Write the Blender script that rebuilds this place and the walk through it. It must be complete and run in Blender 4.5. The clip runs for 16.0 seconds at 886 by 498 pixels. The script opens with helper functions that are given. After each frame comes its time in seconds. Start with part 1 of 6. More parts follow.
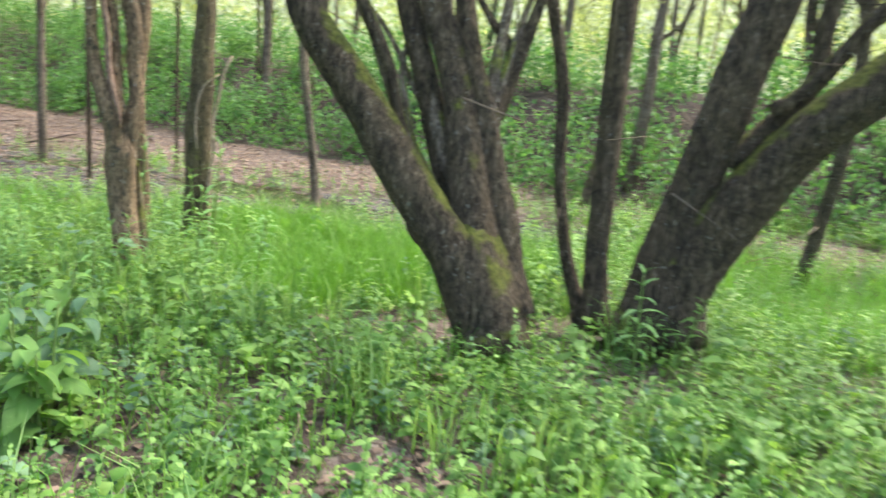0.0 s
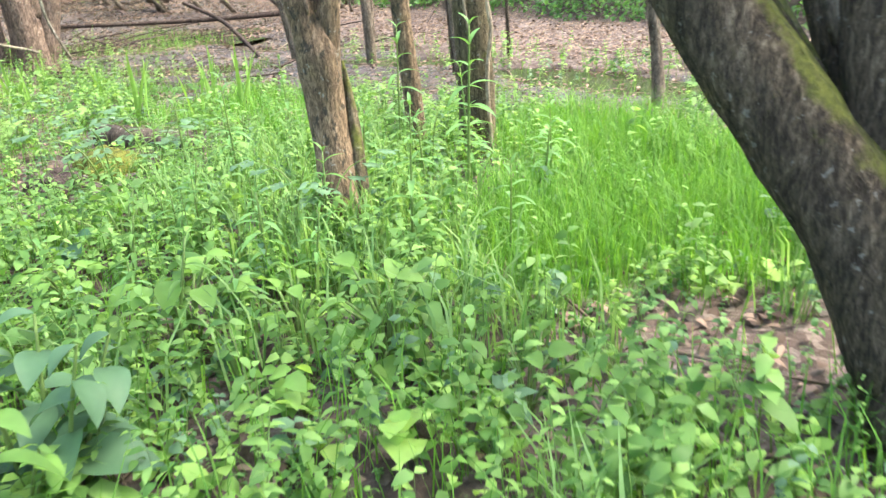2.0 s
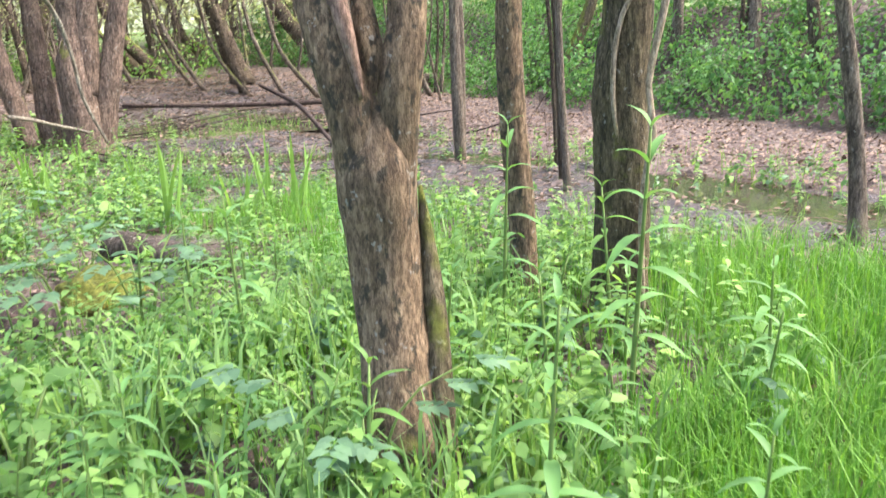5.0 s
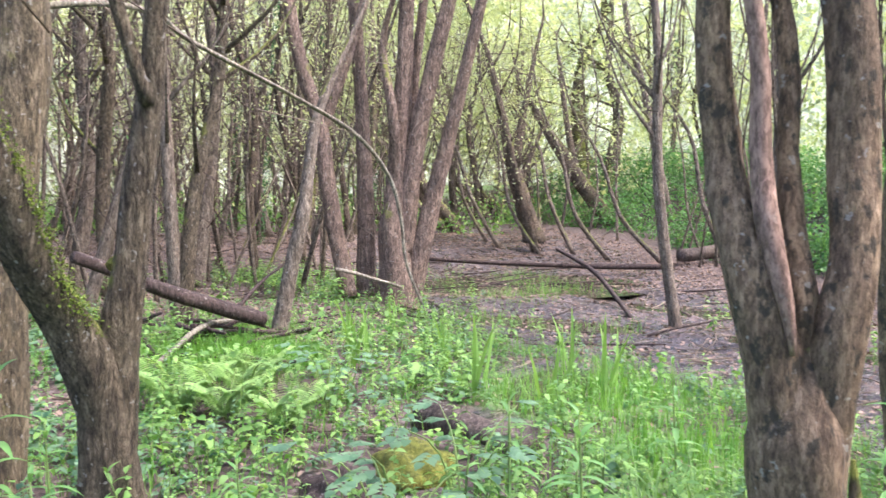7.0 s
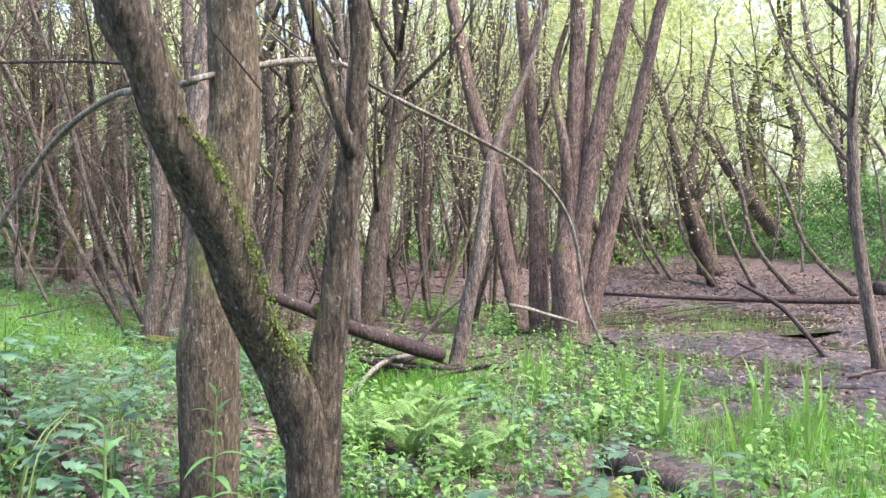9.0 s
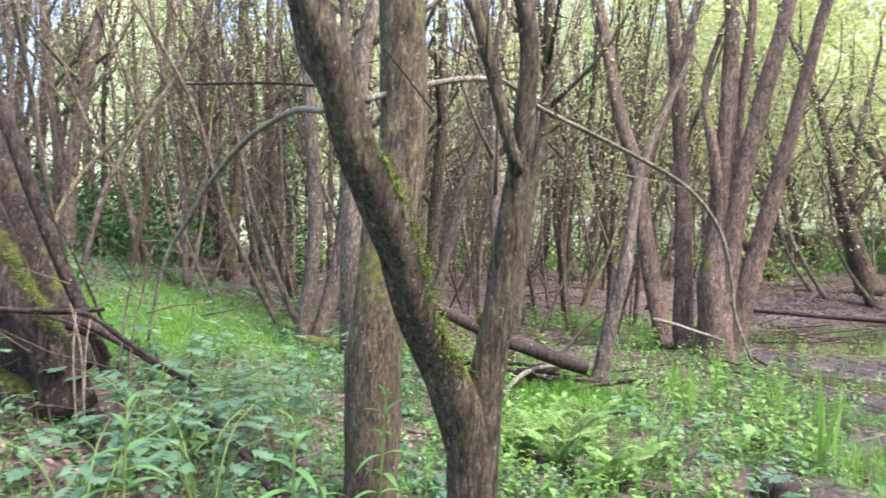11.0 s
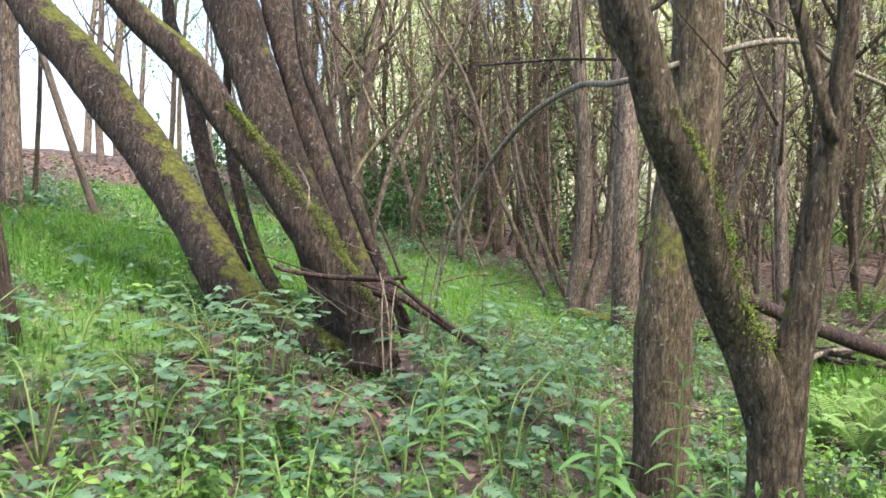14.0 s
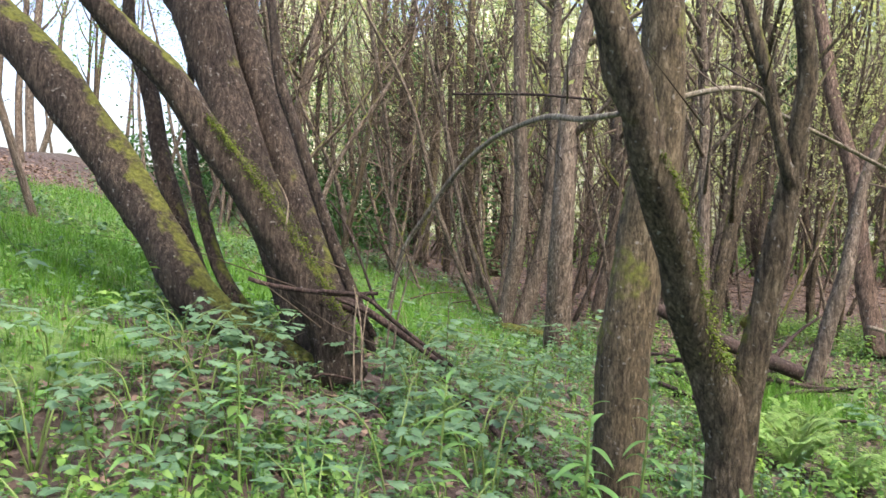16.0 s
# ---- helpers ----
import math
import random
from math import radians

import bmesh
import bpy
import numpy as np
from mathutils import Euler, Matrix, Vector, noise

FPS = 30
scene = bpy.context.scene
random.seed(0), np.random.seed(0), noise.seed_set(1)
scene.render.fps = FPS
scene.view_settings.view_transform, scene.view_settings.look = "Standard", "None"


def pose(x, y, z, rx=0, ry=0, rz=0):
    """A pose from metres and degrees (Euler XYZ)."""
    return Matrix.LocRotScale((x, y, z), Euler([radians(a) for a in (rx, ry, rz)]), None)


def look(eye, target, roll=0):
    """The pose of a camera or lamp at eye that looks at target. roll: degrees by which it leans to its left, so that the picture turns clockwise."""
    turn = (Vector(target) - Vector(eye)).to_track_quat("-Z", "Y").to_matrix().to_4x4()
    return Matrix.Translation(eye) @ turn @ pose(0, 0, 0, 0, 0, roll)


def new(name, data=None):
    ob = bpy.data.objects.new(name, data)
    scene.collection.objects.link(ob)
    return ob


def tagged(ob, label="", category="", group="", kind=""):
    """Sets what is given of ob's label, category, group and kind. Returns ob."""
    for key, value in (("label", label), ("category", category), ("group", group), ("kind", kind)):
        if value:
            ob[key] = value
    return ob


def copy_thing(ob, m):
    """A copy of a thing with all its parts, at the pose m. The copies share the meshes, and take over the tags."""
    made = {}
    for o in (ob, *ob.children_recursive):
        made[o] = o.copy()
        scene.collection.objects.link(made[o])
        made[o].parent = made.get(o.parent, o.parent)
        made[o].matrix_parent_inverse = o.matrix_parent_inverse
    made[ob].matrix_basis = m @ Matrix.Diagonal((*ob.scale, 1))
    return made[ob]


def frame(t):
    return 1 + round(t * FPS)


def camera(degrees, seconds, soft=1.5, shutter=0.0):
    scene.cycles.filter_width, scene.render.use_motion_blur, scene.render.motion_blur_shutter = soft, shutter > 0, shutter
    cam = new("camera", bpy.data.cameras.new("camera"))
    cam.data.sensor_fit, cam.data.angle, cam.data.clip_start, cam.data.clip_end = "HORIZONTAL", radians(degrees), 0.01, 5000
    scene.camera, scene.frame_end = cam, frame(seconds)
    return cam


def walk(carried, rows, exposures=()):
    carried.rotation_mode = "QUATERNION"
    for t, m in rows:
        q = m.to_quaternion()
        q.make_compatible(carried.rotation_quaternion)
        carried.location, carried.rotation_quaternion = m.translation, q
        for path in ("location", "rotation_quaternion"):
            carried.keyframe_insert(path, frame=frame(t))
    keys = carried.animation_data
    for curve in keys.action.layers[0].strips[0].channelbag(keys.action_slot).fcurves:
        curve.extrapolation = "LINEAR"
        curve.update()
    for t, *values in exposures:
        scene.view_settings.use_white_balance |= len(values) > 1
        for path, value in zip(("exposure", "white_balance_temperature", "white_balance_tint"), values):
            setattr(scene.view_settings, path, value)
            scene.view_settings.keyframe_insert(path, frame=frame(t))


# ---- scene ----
cam = camera(57.0, 16.0, soft=1.4, shutter=0.35)
PATH = [
    (0, (0.663, 0.931, 1.59), (0.276, 2.85, 1.179), 5.4),
    (0.5, (0.669, 1.606, 1.516), (-0.045, 3.423, 1.084), 4.2),
    (1, (0.533, 2.181, 1.436), (-0.288, 3.932, 0.925), 0.0),
    (1.5, (0.447, 2.724, 1.376), (-0.712, 4.265, 0.846), -6.0),
    (2, (0.263, 3.197, 1.342), (-0.93, 4.639, 0.635), -3.6),
    (2.5, (-0.027, 3.592, 1.365), (-1.378, 4.908, 0.698), -1.8),
    (3, (-0.329, 3.949, 1.351), (-1.841, 5.056, 0.653), -1.7),
    (3.2, (-0.413, 4.011, 1.308), (-1.914, 5.098, 0.556), 0.6),
    (5.3, (-1.134, 4.516, 1.204), (-2.488, 5.926, 0.779), -1.6),
    (5.5, (-1.199, 4.492, 1.233), (-2.577, 5.898, 0.88), -0.5),
    (6, (-1.295, 4.484, 1.318), (-2.846, 5.729, 1.109), -0.6),
    (6.5, (-1.348, 4.432, 1.374), (-3.062, 5.451, 1.224), -0.2),
    (7, (-1.392, 4.402, 1.383), (-3.181, 5.287, 1.262), 0.2),
    (7.5, (-1.423, 4.358, 1.385), (-3.264, 5.13, 1.278), -0.1),
    (8, (-1.462, 4.324, 1.397), (-3.35, 4.979, 1.313), -0.6),
    (8.2, (-1.485, 4.316, 1.401), (-3.389, 4.923, 1.324), -0.5),
    (10.3, (-1.379, 4.226, 1.495), (-3.336, 4.641, 1.486), -1.0),
    (10.5, (-1.369, 4.211, 1.491), (-3.335, 4.576, 1.479), -0.7),
    (11, (-1.363, 4.135, 1.47), (-3.353, 4.333, 1.445), 0.6),
    (11.5, (-1.338, 4.099, 1.471), (-3.337, 4.161, 1.428), 0.9),
    (12, (-1.329, 4.086, 1.465), (-3.328, 4.061, 1.411), 1.0),
    (12.5, (-1.323, 4.052, 1.468), (-3.319, 3.931, 1.406), 0.6),
    (13, (-1.318, 4.013, 1.466), (-3.304, 3.785, 1.396), 0.7),
    (13.5, (-1.308, 3.978, 1.46), (-3.277, 3.635, 1.384), 0.9),
    (14, (-1.279, 3.963, 1.464), (-3.233, 3.544, 1.371), 0.3),
    (14.5, (-1.245, 3.944, 1.462), (-3.183, 3.475, 1.311), -0.3),
    (15, (-1.172, 3.915, 1.446), (-3.124, 3.531, 1.235), -0.2),
    (15.5, (-1.047, 3.772, 1.477), (-3.036, 3.59, 1.381), 2.1),
    (16, (-0.988, 3.615, 1.521), (-2.978, 3.419, 1.457), 2.5),
]
walk(cam, [(t, look(eye, target, roll)) for t, eye, target, roll in PATH], exposures=[(0.0, 2.48, 6800, 9), (0.5, 2.78, 6800, 9), (1.0, 2.8, 6800, 9), (2.5, 2.95, 6600, 12), (3.2, 2.9, 6600, 12), (5.5, 2.65, 6350, 21), (8.0, 2.5, 5900, 28), (11.5, 2.36, 6050, 26), (15.0, 2.04, 6550, 21), (16.0, 1.99, 6600, 22)])

import functools

# ---- light ----
world = bpy.data.worlds.new("sky")
scene.world = world
world.use_nodes = True
wn = world.node_tree.nodes
sky = wn.new("ShaderNodeTexSky")
sky.sky_type = "NISHITA"
sky.sun_disc = False
sky.sun_elevation, sky.sun_rotation = radians(56), radians(42)
sky.dust_density = 4.0
world.node_tree.links.new(sky.outputs[0], wn["Background"].inputs[0])
wn["Background"].inputs[1].default_value = 0.15
sun_data = bpy.data.lights.new("sun", "SUN")
sun_data.energy, sun_data.angle, sun_data.color = 1.2, radians(15), (1.0, 0.95, 0.86)
sun = new("sun", sun_data)
sun.matrix_world = look((9, 12, 24), (0, 2, 0))

# ---- materials ----


def material(name):
    m = bpy.data.materials.new(name)
    m.use_nodes = True
    n, l = m.node_tree.nodes, m.node_tree.links
    return m, n, l, n["Principled BSDF"]


def noise_node(n, l, scale, detail=6.0, stretch=None, rough=0.6):
    t = n.new("ShaderNodeTexNoise")
    t.inputs["Scale"].default_value, t.inputs["Detail"].default_value, t.inputs["Roughness"].default_value = scale, detail, rough
    c = n.new("ShaderNodeTexCoord")
    if stretch:
        mp = n.new("ShaderNodeMapping")
        mp.inputs["Scale"].default_value = stretch
        l.new(c.outputs["Object"], mp.inputs["Vector"])
        l.new(mp.outputs[0], t.inputs["Vector"])
    else:
        l.new(c.outputs["Object"], t.inputs["Vector"])
    return t


def ramp(n, l, src, stops):
    r = n.new("ShaderNodeValToRGB")
    while len(r.color_ramp.elements) < len(stops):
        r.color_ramp.elements.new(0.5)
    for e, (p, c) in zip(r.color_ramp.elements, stops):
        e.position, e.color = p, (*c, 1)
    l.new(src, r.inputs[0])
    return r


def mixer(n, l, fac, a, b, mode="MIX"):
    m = n.new("ShaderNodeMix")
    m.data_type, m.blend_type = "RGBA", mode
    if isinstance(fac, float):
        m.inputs[0].default_value = fac
    else:
        l.new(fac, m.inputs[0])
    for slot, v in ((6, a), (7, b)):
        if isinstance(v, tuple):
            m.inputs[slot].default_value = (*v, 1)
        else:
            l.new(v, m.inputs[slot])
    return m.outputs[2]


def bark(name, dark, mid, pale, moss=0.4, spots=0.3, height=0.6, blotch=0.35, blotches=11):
    """Furrowed bark with lichen spots, and moss on the sides that face up."""
    m, n, l, p = material(name)
    furrow = noise_node(n, l, 34, 8, (1.0, 1.0, 0.22), 0.75)
    furrow.inputs["Distortion"].default_value = 0.5
    patch = noise_node(n, l, 3.5, 4)
    fleck = noise_node(n, l, 30, 3)
    base = ramp(n, l, furrow.outputs[0], [(0.36, dark), (0.52, mid), (0.68, pale)]).outputs[0]
    tone = ramp(n, l, patch.outputs[0], [(0.35, (0.62, 0.6, 0.6)), (0.65, (1.15, 1.1, 1.05))]).outputs[0]
    base = mixer(n, l, 0.8, base, tone, "MULTIPLY")
    crack = noise_node(n, l, 70, 5, (1.0, 1.0, 0.35), 0.8)
    base = mixer(n, l, 0.75, base, ramp(n, l, crack.outputs[0], [(0.4, (0.3, 0.28, 0.27)), (0.6, (1.5, 1.5, 1.5))]).outputs[0], "MULTIPLY")
    bn = noise_node(n, l, blotches, 5, (1.0, 1.0, 0.6), 0.65)
    bl = ramp(n, l, bn.outputs[0], [(0.54, (0, 0, 0)), (0.62, (blotch, blotch, blotch))]).outputs[0]
    base = mixer(n, l, bl, base, (0.03, 0.03, 0.022))
    sp = ramp(n, l, fleck.outputs[0], [(0.64, (0, 0, 0)), (0.69, (spots, spots, spots))]).outputs[0]
    base = mixer(n, l, sp, base, (0.42, 0.42, 0.37))
    geo = n.new("ShaderNodeNewGeometry")
    sep = n.new("ShaderNodeSeparateXYZ")
    l.new(geo.outputs["Normal"], sep.inputs[0])
    mn = noise_node(n, l, 5.5, 6)
    add = n.new("ShaderNodeMath")
    add.operation = "MULTIPLY_ADD"
    l.new(sep.outputs[2], add.inputs[0])
    add.inputs[1].default_value = 0.75
    l.new(mn.outputs[0], add.inputs[2])
    mossy = ramp(n, l, add.outputs[0], [(0.86 - 0.22 * moss, (0, 0, 0)), (0.97 - 0.2 * moss, (0.85, 0.85, 0.85))]).outputs[0]
    green = ramp(n, l, fleck.outputs[0], [(0.3, (0.05, 0.066, 0.013)), (0.7, (0.22, 0.245, 0.04))]).outputs[0]
    base = mixer(n, l, mossy, base, green)
    l.new(base, p.inputs["Base Color"])
    p.inputs["Roughness"].default_value = 0.9
    p.inputs["Specular IOR Level"].default_value = 0.25
    b = n.new("ShaderNodeBump")
    b.inputs["Strength"].default_value, b.inputs["Distance"].default_value = height, 0.045
    grit = noise_node(n, l, 85, 4, (1.0, 1.0, 0.45), 0.7)
    both = n.new("ShaderNodeMath")
    both.operation = "MULTIPLY_ADD"
    l.new(grit.outputs[0], both.inputs[0])
    both.inputs[1].default_value = 0.45
    l.new(furrow.outputs[0], both.inputs[2])
    l.new(both.outputs[0], b.inputs["Height"])
    l.new(b.outputs[0], p.inputs["Normal"])
    return m


def leaf_material(name, low, high, glow=0.45, rough=0.5):
    """Thin leaves that let light through, each of its own tone."""
    m, n, l, p = material(name)
    geo = n.new("ShaderNodeNewGeometry")
    col = ramp(n, l, geo.outputs["Random Per Island"], [(0.0, low), (1.0, high)]).outputs[0]
    vein = noise_node(n, l, 9, 3)
    tone = ramp(n, l, vein.outputs[0], [(0.3, (0.75, 0.75, 0.75)), (0.7, (1.2, 1.2, 1.1))]).outputs[0]
    col = mixer(n, l, 0.7, col, tone, "MULTIPLY")
    l.new(col, p.inputs["Base Color"])
    p.inputs["Roughness"].default_value = rough
    p.inputs["Specular IOR Level"].default_value = 0.22
    tr = n.new("ShaderNodeBsdfTranslucent")
    l.new(mixer(n, l, 1.0, col, (1.5, 1.45, 0.8), "MULTIPLY"), tr.inputs[0])
    ms = n.new("ShaderNodeMixShader")
    ms.inputs[0].default_value = glow
    l.new(p.outputs[0], ms.inputs[1])
    l.new(tr.outputs[0], ms.inputs[2])
    l.new(ms.outputs[0], n["Material Output"].inputs[0])
    return m


M_BARK = bark("brown_bark", (0.05, 0.04, 0.029), (0.172, 0.146, 0.108), (0.32, 0.28, 0.22), 0.4, 0.5)
M_BARK_DARK = bark("dark_willow_bark", (0.03, 0.024, 0.016), (0.112, 0.09, 0.06), (0.24, 0.2, 0.142), 0.15, 0.35, 1.0)
M_BARK_GREY = bark("dark_grey_brown_bark", (0.022, 0.018, 0.013), (0.078, 0.063, 0.047), (0.17, 0.142, 0.108), -0.15, 0.45, 1.0)
M_BARK_PALE = bark("spotted_tan_bark", (0.095, 0.07, 0.046), (0.205, 0.152, 0.095), (0.3, 0.232, 0.155), 0.05, 0.45, 0.6, 0.85, 28)
M_BARK_RED = bark("reddish_bark", (0.048, 0.035, 0.027), (0.19, 0.142, 0.105), (0.33, 0.255, 0.2), 0.35, 0.5)
M_BARK_MOSS = bark("mossy_brown_bark", (0.034, 0.028, 0.018), (0.125, 0.106, 0.068), (0.25, 0.215, 0.15), 0.8, 0.5, 1.0)
M_BARK_GREEN = bark("green_mossy_bark", (0.04, 0.034, 0.02), (0.13, 0.11, 0.065), (0.25, 0.21, 0.14), 1.1, 0.4, 0.7)
M_VINE = bark("pale_vine_bark", (0.2, 0.16, 0.11), (0.34, 0.285, 0.21), (0.44, 0.38, 0.3), 0.0, 0.2, 0.2, 0.1)
M_DEAD = bark("dead_wood", (0.018, 0.013, 0.011), (0.055, 0.04, 0.033), (0.125, 0.1, 0.084), -1.9, 0.4)
M_DEAD_BARE = bark("stripped_wood", (0.14, 0.095, 0.07), (0.24, 0.165, 0.125), (0.32, 0.235, 0.18), 0.0, 0.1, 0.2, 0.15)
M_LICHEN = bark("lichen_crusted_wood", (0.09, 0.082, 0.056), (0.21, 0.2, 0.15), (0.4, 0.4, 0.32), -0.9, 0.7, 0.4, 0.3)
M_MOSS = bark("moss_cushion", (0.09, 0.085, 0.015), (0.2, 0.19, 0.03), (0.33, 0.31, 0.06), 1.1, 0.1, 0.9, 0.2)
M_LOG = bark("wet_grey_log", (0.035, 0.028, 0.022), (0.105, 0.085, 0.068), (0.2, 0.17, 0.14), -0.7, 0.5)
M_MOSS_TUFT = leaf_material("moss_tufts", (0.045, 0.075, 0.012), (0.15, 0.205, 0.03), 0.2, 0.9)
M_NETTLE = leaf_material("bright_green_leaves", (0.06, 0.155, 0.035), (0.215, 0.375, 0.11), 0.42)
M_BRAMBLE = leaf_material("blue_green_leaves", (0.042, 0.11, 0.058), (0.155, 0.27, 0.15), 0.36, 0.5)
M_LIME = leaf_material("lime_leaves", (0.11, 0.25, 0.05), (0.26, 0.42, 0.11), 0.42)
M_IVY = leaf_material("dark_ivy_leaves", (0.02, 0.07, 0.02), (0.07, 0.17, 0.05), 0.25, 0.35)
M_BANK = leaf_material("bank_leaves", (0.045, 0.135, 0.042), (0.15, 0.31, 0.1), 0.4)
M_GRASS = leaf_material("grass_blades", (0.05, 0.165, 0.017), (0.14, 0.3, 0.048), 0.4)
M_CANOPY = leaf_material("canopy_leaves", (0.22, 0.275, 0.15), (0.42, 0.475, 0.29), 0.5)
M_SEDGE = leaf_material("long_grass_blades", (0.09, 0.2, 0.06), (0.22, 0.36, 0.13), 0.4)
M_STEM = leaf_material("green_stems", (0.1, 0.17, 0.04), (0.17, 0.25, 0.08), 0.1)
M_LITTER = leaf_material("dead_leaves", (0.05, 0.033, 0.025), (0.28, 0.205, 0.16), 0.1, 0.85)
M_TWIG = leaf_material("dry_twigs", (0.075, 0.058, 0.042), (0.21, 0.17, 0.125), 0.0, 0.85)


def ground_material():
    """Soil under leaf litter, wet mud in the hollow and turf, told apart by the sheet's own zones."""
    m, n, l, p = material("forest_ground")
    zone = n.new("ShaderNodeAttribute")
    zone.attribute_name = "zone"
    sep = n.new("ShaderNodeSeparateColor")
    l.new(zone.outputs["Color"], sep.inputs[0])
    fine, mid, big = noise_node(n, l, 38, 8), noise_node(n, l, 7, 6), noise_node(n, l, 1.3, 4)
    vor = n.new("ShaderNodeTexVoronoi")
    vor.inputs["Scale"].default_value = 24
    c = n.new("ShaderNodeTexCoord")
    l.new(c.outputs["Object"], vor.inputs["Vector"])
    leaves = ramp(n, l, vor.outputs["Color"], [(0.1, (0.03, 0.02, 0.015)), (0.5, (0.085, 0.058, 0.044)), (0.9, (0.185, 0.152, 0.127))]).outputs[0]
    soil = ramp(n, l, fine.outputs[0], [(0.3, (0.018, 0.012, 0.009)), (0.7, (0.065, 0.045, 0.032))]).outputs[0]
    earth = mixer(n, l, ramp(n, l, mid.outputs[0], [(0.4, (0, 0, 0)), (0.6, (1, 1, 1))]).outputs[0], soil, leaves)
    mud = ramp(n, l, fine.outputs[0], [(0.36, (0.008, 0.0065, 0.006)), (0.5, (0.03, 0.024, 0.022)), (0.64, (0.085, 0.07, 0.062))]).outputs[0]
    strewn = noise_node(n, l, 3.2, 7)
    mud = mixer(n, l, ramp(n, l, strewn.outputs[0], [(0.5, (0, 0, 0)), (0.6, (0.75, 0.75, 0.75))]).outputs[0], mud, leaves)
    turf = ramp(n, l, fine.outputs[0], [(0.3, (0.05, 0.11, 0.02)), (0.7, (0.13, 0.23, 0.05))]).outputs[0]
    wob = n.new("ShaderNodeMath")
    wob.operation = "MULTIPLY_ADD"
    l.new(big.outputs[0], wob.inputs[0])
    wob.inputs[1].default_value = 0.5
    l.new(sep.outputs[0], wob.inputs[2])
    wet = ramp(n, l, wob.outputs[0], [(0.62, (0, 0, 0)), (0.8, (1, 1, 1))]).outputs[0]
    col = mixer(n, l, wet, earth, mud)
    col = mixer(n, l, sep.outputs[2], col, leaves)
    col = mixer(n, l, sep.outputs[1], col, turf)
    l.new(col, p.inputs["Base Color"])
    rg = mixer(n, l, wet, (0.9, 0.9, 0.9), ramp(n, l, mid.outputs[0], [(0.46, (0.1, 0.1, 0.1)), (0.54, (0.8, 0.8, 0.8))]).outputs[0])
    l.new(rg, p.inputs["Roughness"])
    p.inputs["Specular IOR Level"].default_value = 0.45
    b = n.new("ShaderNodeBump")
    b.inputs["Strength"].default_value, b.inputs["Distance"].default_value = 0.9, 0.03
    l.new(fine.outputs[0], b.inputs["Height"])
    l.new(b.outputs[0], p.inputs["Normal"])
    return m


def water_material():
    m, n, l, p = material("pond_water")
    t = noise_node(n, l, 9, 4)
    l.new(ramp(n, l, t.outputs[0], [(0.3, (0.02, 0.018, 0.013)), (0.75, (0.07, 0.06, 0.045))]).outputs[0], p.inputs["Base Color"])
    p.inputs["Roughness"].default_value = 0.06
    b = n.new("ShaderNodeBump")
    b.inputs["Strength"].default_value, b.inputs["Distance"].default_value = 0.08, 0.02
    l.new(t.outputs[0], b.inputs["Height"])
    l.new(b.outputs[0], p.inputs["Normal"])
    return m


M_GROUND, M_WATER = ground_material(), water_material()

# ---- the lie of the land ----
BANK_LINE = ((90, -10), (30, 4), (4, 12), (-0.4, 13.7), (-5, 15.8), (-12, 17.5), (-19, 19.3), (-28, 21), (-400, 60))
DITCH = ((0.2, 9.8, 0.8), (-2.6, 9.9, 1.8), (-5.5, 10.2, 1.6), (-8.5, 10.3, 2.4), (-12.0, 11.5, 3.4), (-17.0, 13.8, 3.6), (-21, 15, 2.0))
SPUR = ((-9.5, 9.6, 0.9), (-7.8, 8.6, 0.55), (-6.6, 7.6, 0.4), (-6.1, 7.2, 0.25))
TRACK = ((0.9, -1.0, 0.3), (0.6, 2.0, 0.3), (-0.3, 3.9, 0.32), (-1.4, 4.4, 0.4), (-1.1, 3.5, 0.4))
STRIP = ((6, 9.6, 0.7), (0.5, 12.0, 1.2), (-4.5, 13.2, 2.0), (-9, 14.5, 2.2), (-15, 16.5, 2.2), (-24, 13, 5.0), (-20, 8, 4.0), (-16, 4.5, 2.5), (-10, 7.0, 1.6))
BARE = ((-0.5, 5.5, 0.55), (0.0, 3.85, 0.46), (-1.15, 3.35, 0.4), (-0.75, 4.95, 0.28), (-5.5, 2.6, 0.42), (0.9, 5.3, 0.7), (-5.2, 6.0, 0.45), (-4.4, 1.9, 0.22), (-4.9, 3.1, 0.4), (-2.3, 4.9, 0.3), (-7.5, 4.3, 0.7), (-13, -4.6, 2.6), (-5.3, 1.6, 0.35), (-6.5, 3.5, 0.4), (-0.55, 5.6, 0.75))
LONG_GRASS = ((-1.9, 5.3, 0.7), (-1.4, 4.9, 0.6), (-2.2, 5.9, 0.5), (-3.4, 6.6, 0.7), (-4.6, 7.4, 0.8), (-3.0, 5.6, 0.5), (-0.2, 4.6, 0.4))
SEDGE = ((-7.2, 9.0, 0.55), (-9.2, 10.5, 0.5), (-5.9, 8.9, 0.7), (-10.6, 9.4, 0.6), (-3.2, 9.1, 0.5), (-12.5, 12.0, 0.9), (-8.0, 8.3, 0.5), (-4.4, 9.5, 0.4), (-11.5, 10.6, 0.7), (-14.5, 12.6, 0.8))
